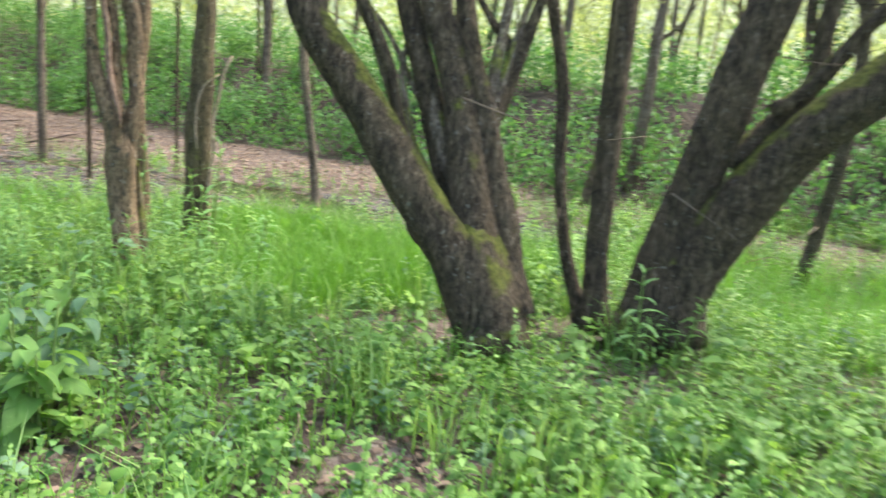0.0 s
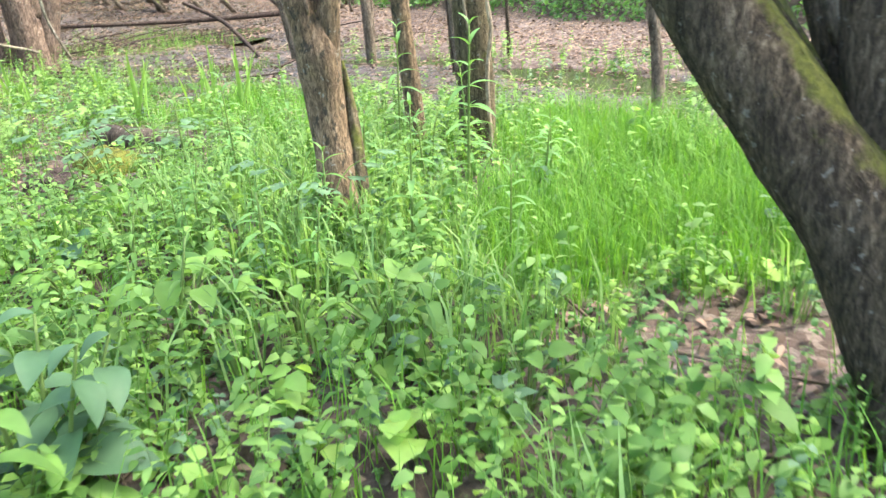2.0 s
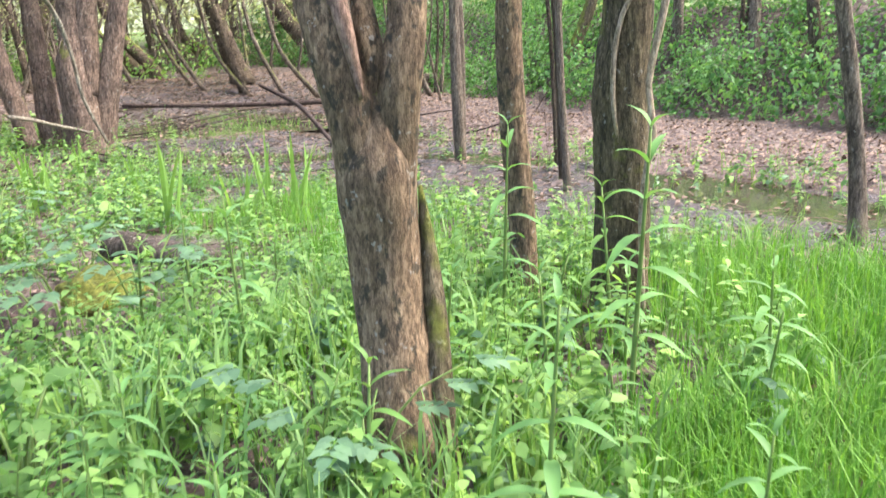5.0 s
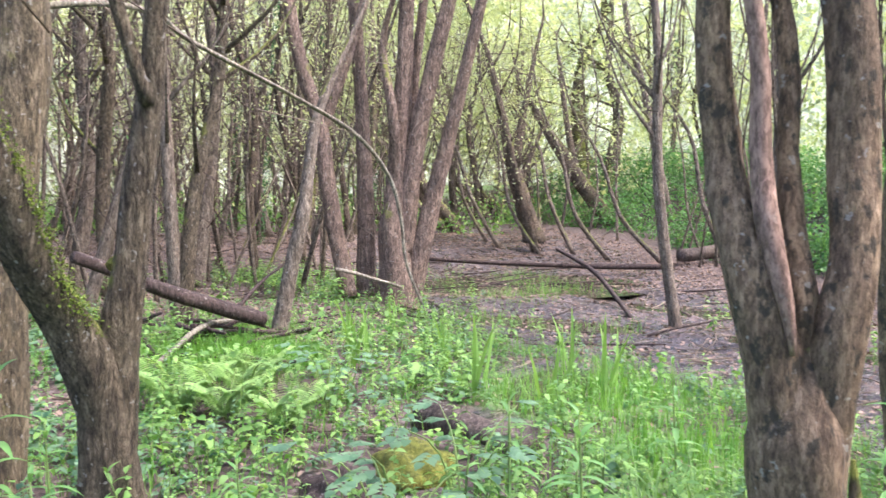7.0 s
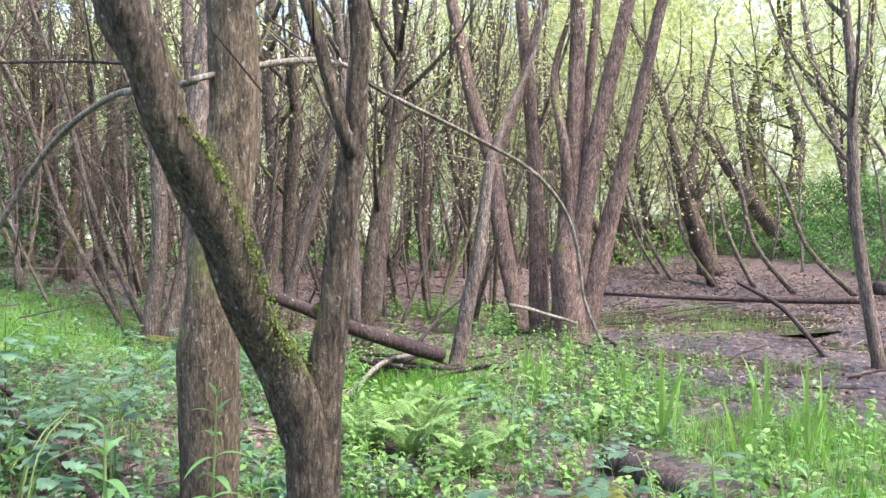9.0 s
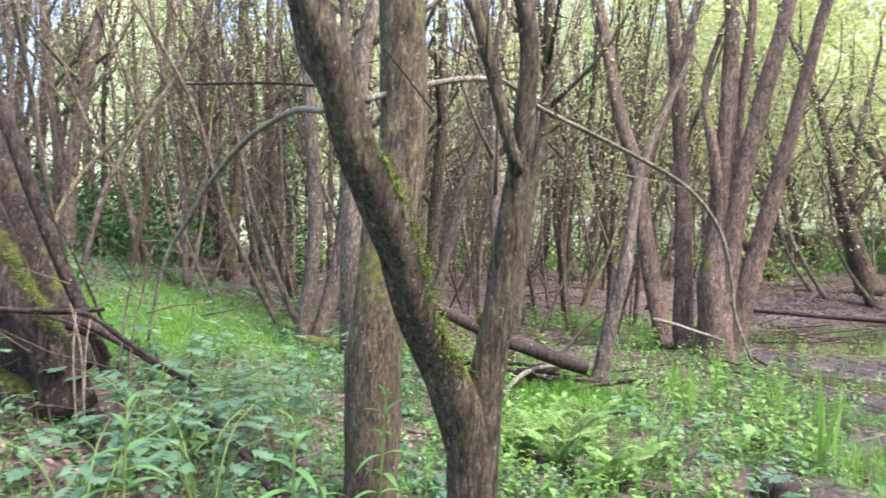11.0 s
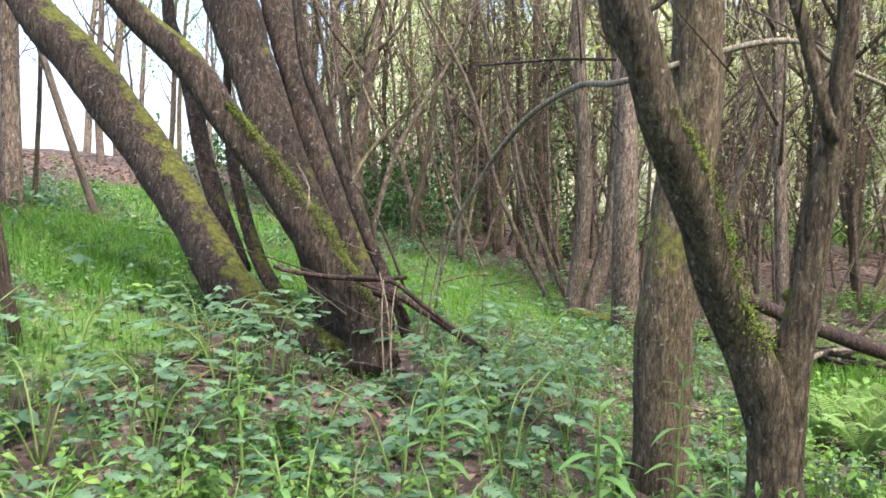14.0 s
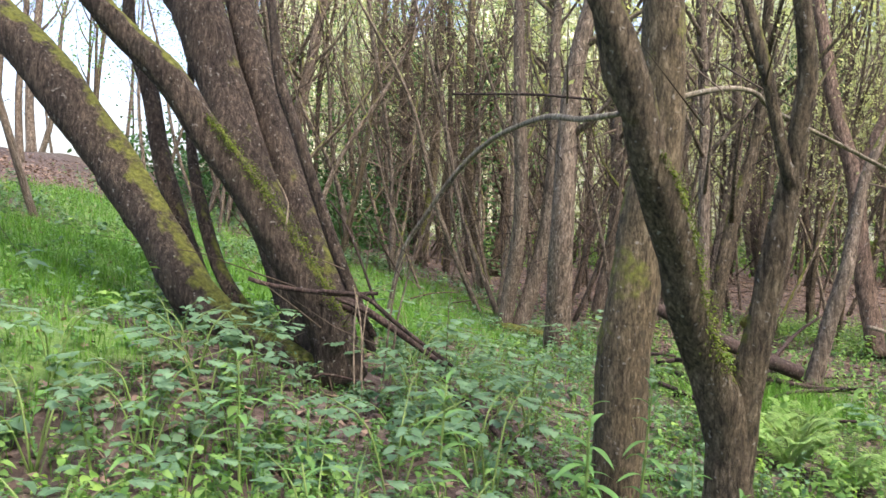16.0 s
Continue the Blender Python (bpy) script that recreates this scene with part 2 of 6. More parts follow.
GRASSY = ((2.6, 7.6, 1.3), (-1.4, 5.9, 0.4), (-1.95, 6.3, 0.35), (-1.2, 7.0, 1.15), (-2.3, 8.0, 0.8), (-0.6, 7.6, 1.0), (-1.6, 6.5, 0.6), (-8.6, 5.9, 0.9), (-10.4, 2.5, 1.5), (-12.5, 2.2, 1.6), (-10.2, 6.3, 0.9), (-6.3, 8.0, 1.0), (-4.8, 7.6, 0.7), (1.8, 8.6, 1.4), (-8.7, -0.2, 1.6), (-11.5, -1.5, 2.0), (-5.4, 1.0, 0.7), (-7.4, -0.6, 1.2), (-6.6, 0.3, 0.8), (-9.4, 1.6, 1.5), (-8.0, 1.6, 0.8))


POOLS = ((-17.2, 12.8, 2.0, 0.4, 1.7), (-13.5, 12.0, 2.1, 1.6, 1.57), (-9.9, 10.1, 1.1, 0.5, 0.5), (-10.2, 12.6, 1.0, 0.45, 0.2), (-6.6, 7.9, 0.75, 0.3, 2.4), (-3.9, 11.0, 1.5, 0.5, 2.9), (-7.2, 11.5, 0.9, 0.4, 0.1))


def smooth(a, b, x):
    u = np.clip((x - a) / (b - a), 0, 1)
    return u * u * (3 - 2 * u)


def past_bank(x, y):
    bx, by = [p[0] for p in BANK_LINE[::-1]], [p[1] for p in BANK_LINE[::-1]]
    return y - np.interp(x, bx, by)


def near_chain(x, y, chain):
    """1 in the middle of a chain of (x, y, radius), 0 at its edge and beyond."""
    best = np.zeros_like(x)
    for (x0, y0, r0), (x1, y1, r1) in zip(chain, chain[1:]):
        dx, dy = x1 - x0, y1 - y0
        u = np.clip(((x - x0) * dx + (y - y0) * dy) / (dx * dx + dy * dy), 0, 1)
        d = np.hypot(x - x0 - u * dx, y - y0 - u * dy) / (r0 + (r1 - r0) * u)
        best = np.maximum(best, 1 - d)
    return np.clip(best, 0, 1)


def near_spots(x, y, spots):
    best = np.zeros_like(x)
    for sx, sy, r in spots:
        best = np.maximum(best, 1 - np.hypot(x - sx, y - sy) / r)
    return np.clip(best, 0, 1)


def ripple(x, y):
    return 0.03 * np.sin(1.7 * x + 0.6 * y) * np.cos(1.3 * y - 0.5 * x) + 0.015 * np.sin(4.1 * x - 2.7 * y) * np.cos(3.3 * y + 1.9 * x)


def in_pool(x, y, pool):
    """0 at the middle of a pool, 1 at its shore."""
    px, py, rx, ry, turn = pool
    c, s = math.cos(turn), math.sin(turn)
    return np.hypot((c * (x - px) + s * (y - py)) / rx, (c * (y - py) - s * (x - px)) / ry)


def ground_z(x, y):
    """The height of the ground, with shallow basins for the pools."""
    x, y = np.asarray(x, float), np.asarray(y, float)
    h = land_z(x, y)
    for pool in POOLS:
        d = in_pool(x, y, pool)
        w = smooth(2.2, 1.4, d)
        h = h * (1 - w) + w * (pool_z(pool) - 0.05 + 0.07 * smooth(0.8, 1.4, d))
    return h


@functools.lru_cache(None)
def pool_z(pool):
    return float(land_z(np.array(pool[0]), np.array(pool[1])))


def land_z(x, y):
    x, y = np.asarray(x, float), np.asarray(y, float)
    v = (4.3 - y) + 0.12 * (x + 5)
    h = smooth(-2.5, -6, x) * 0.24 * np.clip(v, 0, 9.5) + 0.03 * np.clip(-x - 5, 0, 20) * smooth(-3, 0, v)
    h = h + np.interp(-x, (10.5, 11.6, 15.6, 18.0, 20.5), (0.0, 0.1, 0.1, 0.42, 0.6)) * smooth(0, -3, v)
    h = h + 1.7 * smooth(0, 3.2, past_bank(x, y)) - 0.08 * smooth(-2, -5, x) * smooth(1, -1, v)
    h = h - 0.1 * smooth(0, 0.5, near_chain(x, y, DITCH))
    return h + ripple(x, y)


def gz(x, y):
    return float(ground_z(x, y))


# ---- mesh helpers ----


def link_mesh(name, verts, faces, mat, parent=None, label="", flat=False):
    me = bpy.data.meshes.new(name)
    me.from_pydata(verts, [], faces)
    me.materials.append(mat)
    if not flat:
        me.polygons.foreach_set("use_smooth", [True] * len(me.polygons))
    me.update()
    ob = new(name, me)
    if parent is not None:
        ob.parent = parent
    if label:
        ob["label"] = label
    return ob


def part(name, bm, mat, parent, label=""):
    me = bpy.data.meshes.new(name)
    bm.to_mesh(me)
    bm.free()
    me.materials.append(mat)
    me.polygons.foreach_set("use_smooth", [True] * len(me.polygons))
    ob = new(name, me)
    ob.parent = parent
    if label:
        ob["label"] = label
    return ob


def smooth_path(pts, step):
    """Catmull-Rom through (x, y, z, r) rows, a row about every step metres."""
    p = np.array(pts, float)
    ext = np.vstack([2 * p[0] - p[1], p, 2 * p[-1] - p[-2]])
    rows = []
    for i in range(1, len(ext) - 2):
        a, b, c, d = ext[i - 1 : i + 3]
        k = max(2, int(np.linalg.norm((c - b)[:3]) / step))
        for u in np.arange(k) / k:
            rows.append(0.5 * (2 * b + (c - a) * u + (2 * a - 5 * b + 4 * c - d) * u * u + (3 * b - a - 3 * c + d) * u**3))
    rows.append(p[-1])
    out = np.array(rows)
    out[:, 3] = np.maximum(out[:, 3], 0.002)
    return out


def tube(rows, sides, rng, rough=0.08, flare=0.0):
    """Verts and faces of a gnarled round bar along rows of (x, y, z, r)."""
    n = len(rows)
    ahead = np.gradient(rows[:, :3], axis=0)
    ahead /= np.linalg.norm(ahead, axis=1)[:, None] + 1e-9
    side = np.cross(ahead, (0.31, 0.95, 0.05))
    side /= np.linalg.norm(side, axis=1)[:, None] + 1e-9
    up = np.cross(side, ahead)
    ang = np.linspace(0, 2 * math.pi, sides, endpoint=False)
    ph = rng.uniform(0, 6.28, 6)
    k = np.cumsum(np.r_[0, np.linalg.norm(np.diff(rows[:, :3], axis=0), axis=1)])[:, None]
    bump = np.sin(2 * ang + ph[0] + 1.3 * k) * 0.5 + np.sin(3 * ang + ph[1] - 2.1 * k) * 0.45 + np.sin(5 * ang + ph[2] + 0.8 * k) * 0.35
    bump = bump + np.sin(k * 7 + ph[3] + ang) * 0.35 + rng.normal(0, 0.22, (n, sides))
    r = rows[:, 3:4] * (1 + rough * bump)
    if flare:
        low = np.exp(-(rows[:, 2:3] - rows[:, 2].min()) / 0.12)
        r = r * (1 + flare * low * (0.65 + 0.5 * np.sin(4 * ang + ph[4]) + 0.25 * np.sin(7 * ang + ph[5])))
    v = rows[:, None, :3] + r[..., None] * (np.cos(ang)[:, None] * side[:, None] + np.sin(ang)[:, None] * up[:, None])
    verts = np.vstack([v.reshape(-1, 3), rows[0, :3], rows[-1, :3]])
    faces = []
    for i in range(n - 1):
        for j in range(sides):
            a, b = i * sides + j, i * sides + (j + 1) % sides
            faces.append((a, b, b + sides, a + sides))
    for j in range(sides):
        faces.append((n * sides, (j + 1) % sides, j))
        faces.append((n * sides + 1, (n - 1) * sides + j, (n - 1) * sides + (j + 1) % sides))
    return verts, faces


RNG = np.random.default_rng(7)


def limb(name, parent, *pts, mat=None, grow=0.0, step=0.07, sides=14, flare=0.0, rough=0.09, label=""):
    """A limb along (x, y, z, radius) rows; grow: metres by which it goes on past its first row, thinning."""
    pts = [tuple(p) for p in pts]
    if grow:
        a, b = np.array(pts[0]), np.array(pts[1])
        way = (a - b)[:3]
        way /= np.linalg.norm(way)
        for k in (0.33, 0.66, 1.0):
            way2 = way + np.array([RNG.normal(0, 0.12), RNG.normal(0, 0.12), 0.25 * k])
            way2 /= np.linalg.norm(way2)
            q = a[:3] + way2 * grow * k
            pts.insert(0, (*q, a[3] * (1 - 0.75 * k)))
    v, f = tube(smooth_path(pts, step), sides, RNG, rough, flare)
    return link_mesh(name, v.tolist(), f, mat, parent, label)


def leaf_cloud(base, way, up, length, width, fold=0.18, droop=0.25):
    """Arrays of cupped six-point leaves: each from base along way."""
    way = way / (np.linalg.norm(way, axis=1)[:, None] + 1e-9)
    side = np.cross(way, up)
    side /= np.linalg.norm(side, axis=1)[:, None] + 1e-9
    nor = np.cross(side, way)
    L, W = length[:, None], width[:, None]
    v = np.empty((len(base), 6, 3))
    v[:, 0] = base
    v[:, 1] = base + way * L * 0.3 + side * W * 0.5 + nor * W * fold
    v[:, 2] = base + way * L * 0.68 + side * W * 0.4 + nor * (W * fold - L * droop * 0.35)
    v[:, 3] = base + way * L - nor * L * droop
    v[:, 4] = base + way * L * 0.68 - side * W * 0.4 + nor * (W * fold * 0.4 - L * droop * 0.35)
    v[:, 5] = base + way * L * 0.3 - side * W * 0.5 + nor * W * fold
    return v


LEAF_FACES = np.array([(0, 1, 5), (1, 4, 5), (1, 2, 4), (2, 3, 4)])


def fast_mesh(name, verts, tris, mat, parent=None, label=""):
    """A mesh of triangles straight from arrays."""
    me = bpy.data.meshes.new(name)
    verts, tris = np.asarray(verts, np.float32).reshape(-1, 3), np.asarray(tris, np.int32).reshape(-1, 3)
    me.vertices.add(len(verts))
    me.vertices.foreach_set("co", verts.ravel())
    me.loops.add(len(tris) * 3)
    me.loops.foreach_set("vertex_index", tris.ravel())
    me.polygons.add(len(tris))
    me.polygons.foreach_set("loop_start", np.arange(len(tris), dtype=np.int32) * 3)
    me.materials.append(mat)
    me.update(calc_edges=True)
    me.validate()
    ob = new(name, me)
    if parent is not None:
        ob.parent = parent
    if label:
        ob["label"] = label
    return ob


def small_leaves(base, way, up, length, width):
    """Flat four-point leaves, for crowns and distance."""
    way = way / (np.linalg.norm(way, axis=1)[:, None] + 1e-9)
    side = np.cross(way, up)
    side /= np.linalg.norm(side, axis=1)[:, None] + 1e-9
    L, W = length[:, None], width[:, None]
    return np.stack([base, base + way * L * 0.45 + side * W * 0.5, base + way * L, base + way * L * 0.45 - side * W * 0.5], 1)


def leaves_mesh(name, v, mat, parent=None, label=""):
    k = len(v)
    if v.shape[1] == 4:
        return fast_mesh(name, v, (np.arange(k)[:, None, None] * 4 + np.array([(0, 1, 3), (1, 2, 3)])[None]).reshape(-1, 3), mat, parent, label)
    tris = (np.arange(k)[:, None, None] * 6 + LEAF_FACES[None]).reshape(-1, 3)
    return fast_mesh(name, v, tris, mat, parent, label)


def blades(base, way, height, width):
    """Bent grass blades of three points a side."""
    n = len(base)
    side = np.cross(way, (0, 0, 1.0))
    side /= np.linalg.norm(side, axis=1)[:, None] + 1e-9
    H, W = height[:, None], width[:, None]
    mid = base + np.array([0, 0, 0.62]) * H + way * H * 0.22
    tip = base + np.array([0, 0, 0.86]) * H + way * H * 0.72
    v = np.stack([base - side * W * 0.5, base + side * W * 0.5, mid + side * W * 0.45, mid - side * W * 0.45, tip], 1)
    return v, np.array([(0, 1, 2), (0, 2, 3), (3, 2, 4)])


def blades_mesh(name, v, mat, parent=None):
    tris = (np.arange(len(v))[:, None, None] * 5 + np.array([(0, 1, 2), (0, 2, 3), (3, 2, 4)])[None]).reshape(-1, 3)
    return fast_mesh(name, v, tris, mat, parent)


def thing(name, x, y, z, label, category, group=""):
    ob = new(name)
    ob.empty_display_size = 0.1
    return tagged(ob, label, category, group)


# ---- ground ----


def axis(*stretches):
    return np.unique(np.concatenate([np.arange(a, b, s) for a, b, s in stretches]).round(3))


def build_ground():
    xs = axis((-400, -80, 40), (-80, -30, 4), (-30, -20, 0.5), (-20, -14, 0.17), (-14, 4, 0.11), (4, 20, 0.8), (20, 401, 30))
    ys = axis((-400, -40, 40), (-40, -10, 3), (-10, 0, 0.5), (0, 15, 0.11), (15, 24, 0.35), (24, 60, 4), (60, 401, 40))
    X, Y = np.meshgrid(xs, ys)
    near = (X > -16) & (X < 6) & (Y > -4) & (Y < 16)
    Z = ground_z(X, Y) + near * np.random.default_rng(3).normal(0, 0.012, X.shape)
    nx, ny = len(xs), len(ys)
    i = (np.arange(ny - 1)[:, None] * nx + np.arange(nx - 1)[None]).ravel()
    tris = np.concatenate([np.stack([i, i + 1, i + nx + 1], 1), np.stack([i, i + nx + 1, i + nx], 1)])
    ob = fast_mesh("ground", np.stack([X, Y, Z], -1).reshape(-1, 3), tris, M_GROUND)
    me = ob.data
    x, y = X.ravel(), Y.ravel()
    mud = smooth(0, 0.35, np.maximum(near_chain(x, y, DITCH), near_chain(x, y, SPUR)))
    litter = np.maximum(smooth(0, 0.4, near_chain(x, y, STRIP)), smooth(0, 0.5, near_spots(x, y, BARE)))
    far = smooth(16, 30, np.hypot(x + 4, y - 5))
    turf = np.maximum(smooth(0, 0.4, near_spots(x, y, GRASSY)), 0.9 * smooth(1.0, 4.0, past_bank(x, y)) * far)
    turf = np.maximum(turf, 0.9 * smooth(7, 11, (4.3 - y) + 0.12 * (x + 5)) * far)
    turf = np.clip(turf - litter, 0, 1)
    col = np.stack([mud, turf, litter * (1 - mud), np.ones_like(x)], 1).astype(np.float32)
    attr = me.color_attributes.new("zone", "FLOAT_COLOR", "POINT")
    attr.data.foreach_set("color", col.ravel())
    me.polygons.foreach_set("use_smooth", [True] * len(me.polygons))
    tagged(ob, "woodland floor of brown soil, leaf litter and wet mud", "ground", kind="structure")


build_ground()

# ---- trees ----


def crown(parent, tips, count, size=0.06, spread=0.9, mat=None, name="crown", rng=None):
    """Small leaves on thin twigs round each tip."""
    rng = rng or RNG
    t = np.repeat(np.array(tips, float), count, axis=0)
    k = len(t)
    off = np.clip(rng.normal(0, 1, (k, 3)), -1.7, 1.7) * spread * rng.uniform(0.2, 1, (k, 1))
    off[:, 2] = np.maximum(off[:, 2], -0.45)
    base = t + off
    shape = leaf_cloud if mat is M_BANK or mat is M_IVY else small_leaves
    v = shape(base, rng.normal(0, 1, (k, 3)) + [0, 0, -0.3], rng.normal(0, 0.4, (k, 3)) + [0, 0, 1], size * rng.uniform(0.6, 1.4, k), size * 0.6 * rng.uniform(0.6, 1.3, k))
    return leaves_mesh(name, v, mat or M_CANOPY, parent)


def moss_tufts(parent, *pts):
    """Small shaggy moss tufts along (x, y, z, spread) rows."""
    rows = smooth_path(pts, 0.01)
    rows = np.repeat(rows, 26, axis=0)
    k = len(rows)
    keep = RNG.uniform(0, 1, k) < 0.35 + 0.65 * (np.sin(rows[:, 2] * 31) * np.sin(rows[:, 2] * 12.7) > -0.2)
    base = (rows[:, :3] + RNG.normal(0, 0.75, (k, 3)) * rows[:, 3:4])[keep]
    k = len(base)
    v = leaf_cloud(base, RNG.normal(0, 1, (k, 3)) + [0.5, 0.2, 0.4], RNG.normal(0, 0.4, (k, 3)) + [0.3, 0, 1], RNG.uniform(0.007, 0.017, k), RNG.uniform(0.005, 0.011, k))
    return tagged(leaves_mesh("moss", v, M_MOSS_TUFT, parent, "shaggy yellow-green moss"), kind="stuff")


def twigs(parent, starts, rng, length=0.9, radius=0.008, mat=None, name="brushwood", up=0.4):
    """Thin side shoots, joined."""
    vs, fs, n0 = [], [], 0
    for s in starts:
        way = rng.normal(0, 1, 3) + [0, 0, up]
        way /= np.linalg.norm(way)
        bend = rng.normal(0, 0.25, 3)
        L = length * rng.uniform(0.5, 1.4)
        rows = np.array([[*(np.array(s) + way * L * u + bend * L * u * u), radius * (1.1 - u)] for u in (0, 0.5, 1.0)])
        v, f = tube(rows, 3, rng, 0.0)
        vs.append(v)
        fs += [tuple(i + n0 for i in q) for q in f]
        n0 += len(v)
    return tagged(link_mesh(name, np.vstack(vs).tolist(), fs, mat or M_DEAD, parent), kind="stuff")


ob = thing("willow_tree", 0, 0, 0, "old dark willow with several mossy leaning trunks", "tree")
limb("trunk", ob, (-0.123, 5.581, 0.922, 0.026), (-0.108, 5.549, 0.761, 0.125), (-0.084, 5.527, 0.633, 0.191), (-0.044, 5.508, 0.507, 0.211), (0.005, 5.491, 0.382, 0.217), (0.059, 5.468, 0.225, 0.204), (0.097, 5.442, 0.066, 0.217), mat=M_BARK_DARK, flare=0.22, sides=20)
limb("limb", ob, (-1.194, 5.386, 1.996, 0.098), (-1.093, 5.386, 1.82, 0.108), (-0.931, 5.393, 1.618, 0.117), (-0.728, 5.395, 1.355, 0.124), (-0.56, 5.396, 1.118, 0.128), (-0.403, 5.4, 0.91, 0.132), (-0.278, 5.404, 0.729, 0.135), (-0.163, 5.412, 0.578, 0.142), (-0.077, 5.407, 0.39, 0.136), (0.007, 5.4, 0.202, 0.13), mat=M_BARK_DARK, grow=3, flare=0.1)
limb("limb", ob, (-0.526, 5.781, 2.089, 0.079), (-0.355, 5.721, 1.68, 0.093), (-0.252, 5.668, 1.364, 0.112), (-0.181, 5.608, 1.045, 0.132), (-0.094, 5.545, 0.696, 0.148), (0.045, 5.472, 0.256, 0.151), mat=M_BARK_DARK, grow=2.7, flare=0.1)
limb("limb", ob, (-0.136, 5.736, 1.173, 0.067), (-0.053, 5.706, 1.017, 0.09), (0.023, 5.654, 0.761, 0.107), (0.099, 5.602, 0.508, 0.113), (0.171, 5.549, 0.255, 0.12), mat=M_BARK_DARK, flare=0.15)
limb("stem", ob, (-0.968, 5.811, 2.062, 0.027), (-0.823, 5.745, 1.74, 0.03), (-0.666, 5.682, 1.421, 0.037), (-0.533, 5.629, 1.171, 0.04), (-0.356, 5.587, 0.926, 0.04), mat=M_BARK, grow=1.6, sides=8)
limb("stem", ob, (-0.73, 5.864, 2.085, 0.044), (-0.586, 5.782, 1.728, 0.051), (-0.431, 5.703, 1.378, 0.057), (-0.272, 5.627, 1.033, 0.06), mat=M_BARK, grow=1.6, sides=8)
limb("stem", ob, (-0.767, 5.798, 1.813, 0.017), (-0.544, 5.734, 1.466, 0.02), (-0.349, 5.679, 1.187, 0.02), (-0.215, 5.625, 0.973, 0.02), mat=M_BARK, grow=1.6, sides=8)
limb("stem", ob, (-0.094, 6.005, 2.145, 0.031), (-0.109, 5.895, 1.807, 0.037), (-0.121, 5.786, 1.473, 0.044), (-0.121, 5.688, 1.178, 0.05), mat=M_BARK, grow=1.6, sides=8)
limb("stem", ob, (0.043, 6.028, 2.125, 0.02), (-0.015, 5.923, 1.849, 0.024), (-0.063, 5.82, 1.578, 0.027), (-0.107, 5.719, 1.311, 0.03), mat=M_BARK, grow=1.6, sides=8)
limb("stem", ob, (-0.636, 5.856, 1.96, 0.014), (-0.658, 5.744, 1.622, 0.017), (-0.581, 5.67, 1.364, 0.017), (-0.475, 5.596, 1.079, 0.017), mat=M_BARK, grow=1.6, sides=8)
limb("limb", ob, (-0.67, 5.78, 2.01, 0.07), (-0.5, 5.75, 1.54, 0.076), (-0.34, 5.7, 1.05, 0.076), (-0.15, 5.66, 0.6, 0.085), mat=M_BARK_DARK, grow=2.5)
limb("limb", ob, (-0.25, 5.74, 1.75, 0.066), (-0.13, 5.71, 1.41, 0.079), (-0.03, 5.68, 1.02, 0.093), (0.07, 5.64, 0.67, 0.104), (0.13, 5.65, 0.15, 0.123), mat=M_BARK_DARK, grow=2.4, flare=0.15)
limb("limb", ob, (-0.84, 5.45, 1.97, 0.041), (-0.66, 5.48, 1.61, 0.038), (-0.56, 5.51, 1.26, 0.039), (-0.39, 5.57, 0.96, 0.043), mat=M_BARK_DARK, grow=1.9)
limb("twig", ob, (-0.14, 5.91, 1.9, 0.027), (-0.04, 5.93, 1.78, 0.034), (-0.07, 5.77, 1.41, 0.037), (-0.05, 5.67, 1.09, 0.033), mat=M_BARK_DARK, grow=0.8, sides=8)
limb("twig", ob, (0.1, 5.95, 2.09, 0.03), (0.02, 5.94, 1.79, 0.044), (-0.07, 5.82, 1.38, 0.041), mat=M_BARK_DARK, grow=0.8)
limb("burl", ob, (-0.48, 5.5, 0.75, 0.027), (-0.44, 5.51, 0.72, 0.066), (-0.38, 5.54, 0.69, 0.097), (-0.28, 5.59, 0.66, 0.101), mat=M_BARK_DARK, sides=8)
crown(ob, [(-1.32, 5.42, 5.2), (-0.43, 5.67, 4.8), (-0.67, 5.78, 4.5), (-0.25, 5.74, 4.2), (-0.84, 5.45, 3.9), (-0.14, 5.91, 2.7), (0.1, 5.95, 2.9), (0.7, 6.35, 5.5)], 260, 0.07, 0.9)

ob = thing("sapling", 0, 0, 0, "thin dark bent sapling among nettles", "tree")
limb("trunk", ob, (0.13, 6.14, 2.18, 0.038), (0.27, 6.14, 1.61, 0.039), (0.31, 6.14, 1.12, 0.036), (0.4, 6.15, 0.62, 0.04), (0.54, 6.15, 0.2, 0.048), (0.57, 6.15, 0.09, 0.055), mat=M_BARK_DARK, grow=1.9, flare=0.35)
crown(ob, [(0.13, 6.14, 4.1), (0.73, 6.54, 5.5)], 260, 0.07, 0.9)

ob = thing("alder_tree", 0, 0, 0, "straight dark brown young tree", "tree")
limb("trunk", ob, (0.58, 6.1, 2.2, 0.084), (0.59, 6.1, 1.64, 0.082), (0.61, 6.1, 0.95, 0.074), (0.62, 6.1, 0.48, 0.076), (0.66, 6.1, 0.08, 0.088), mat=M_BARK_DARK, grow=2.7, flare=0.35)
crown(ob, [(0.58, 6.1, 4.9), (1.18, 6.5, 5.5)], 260, 0.07, 0.9)

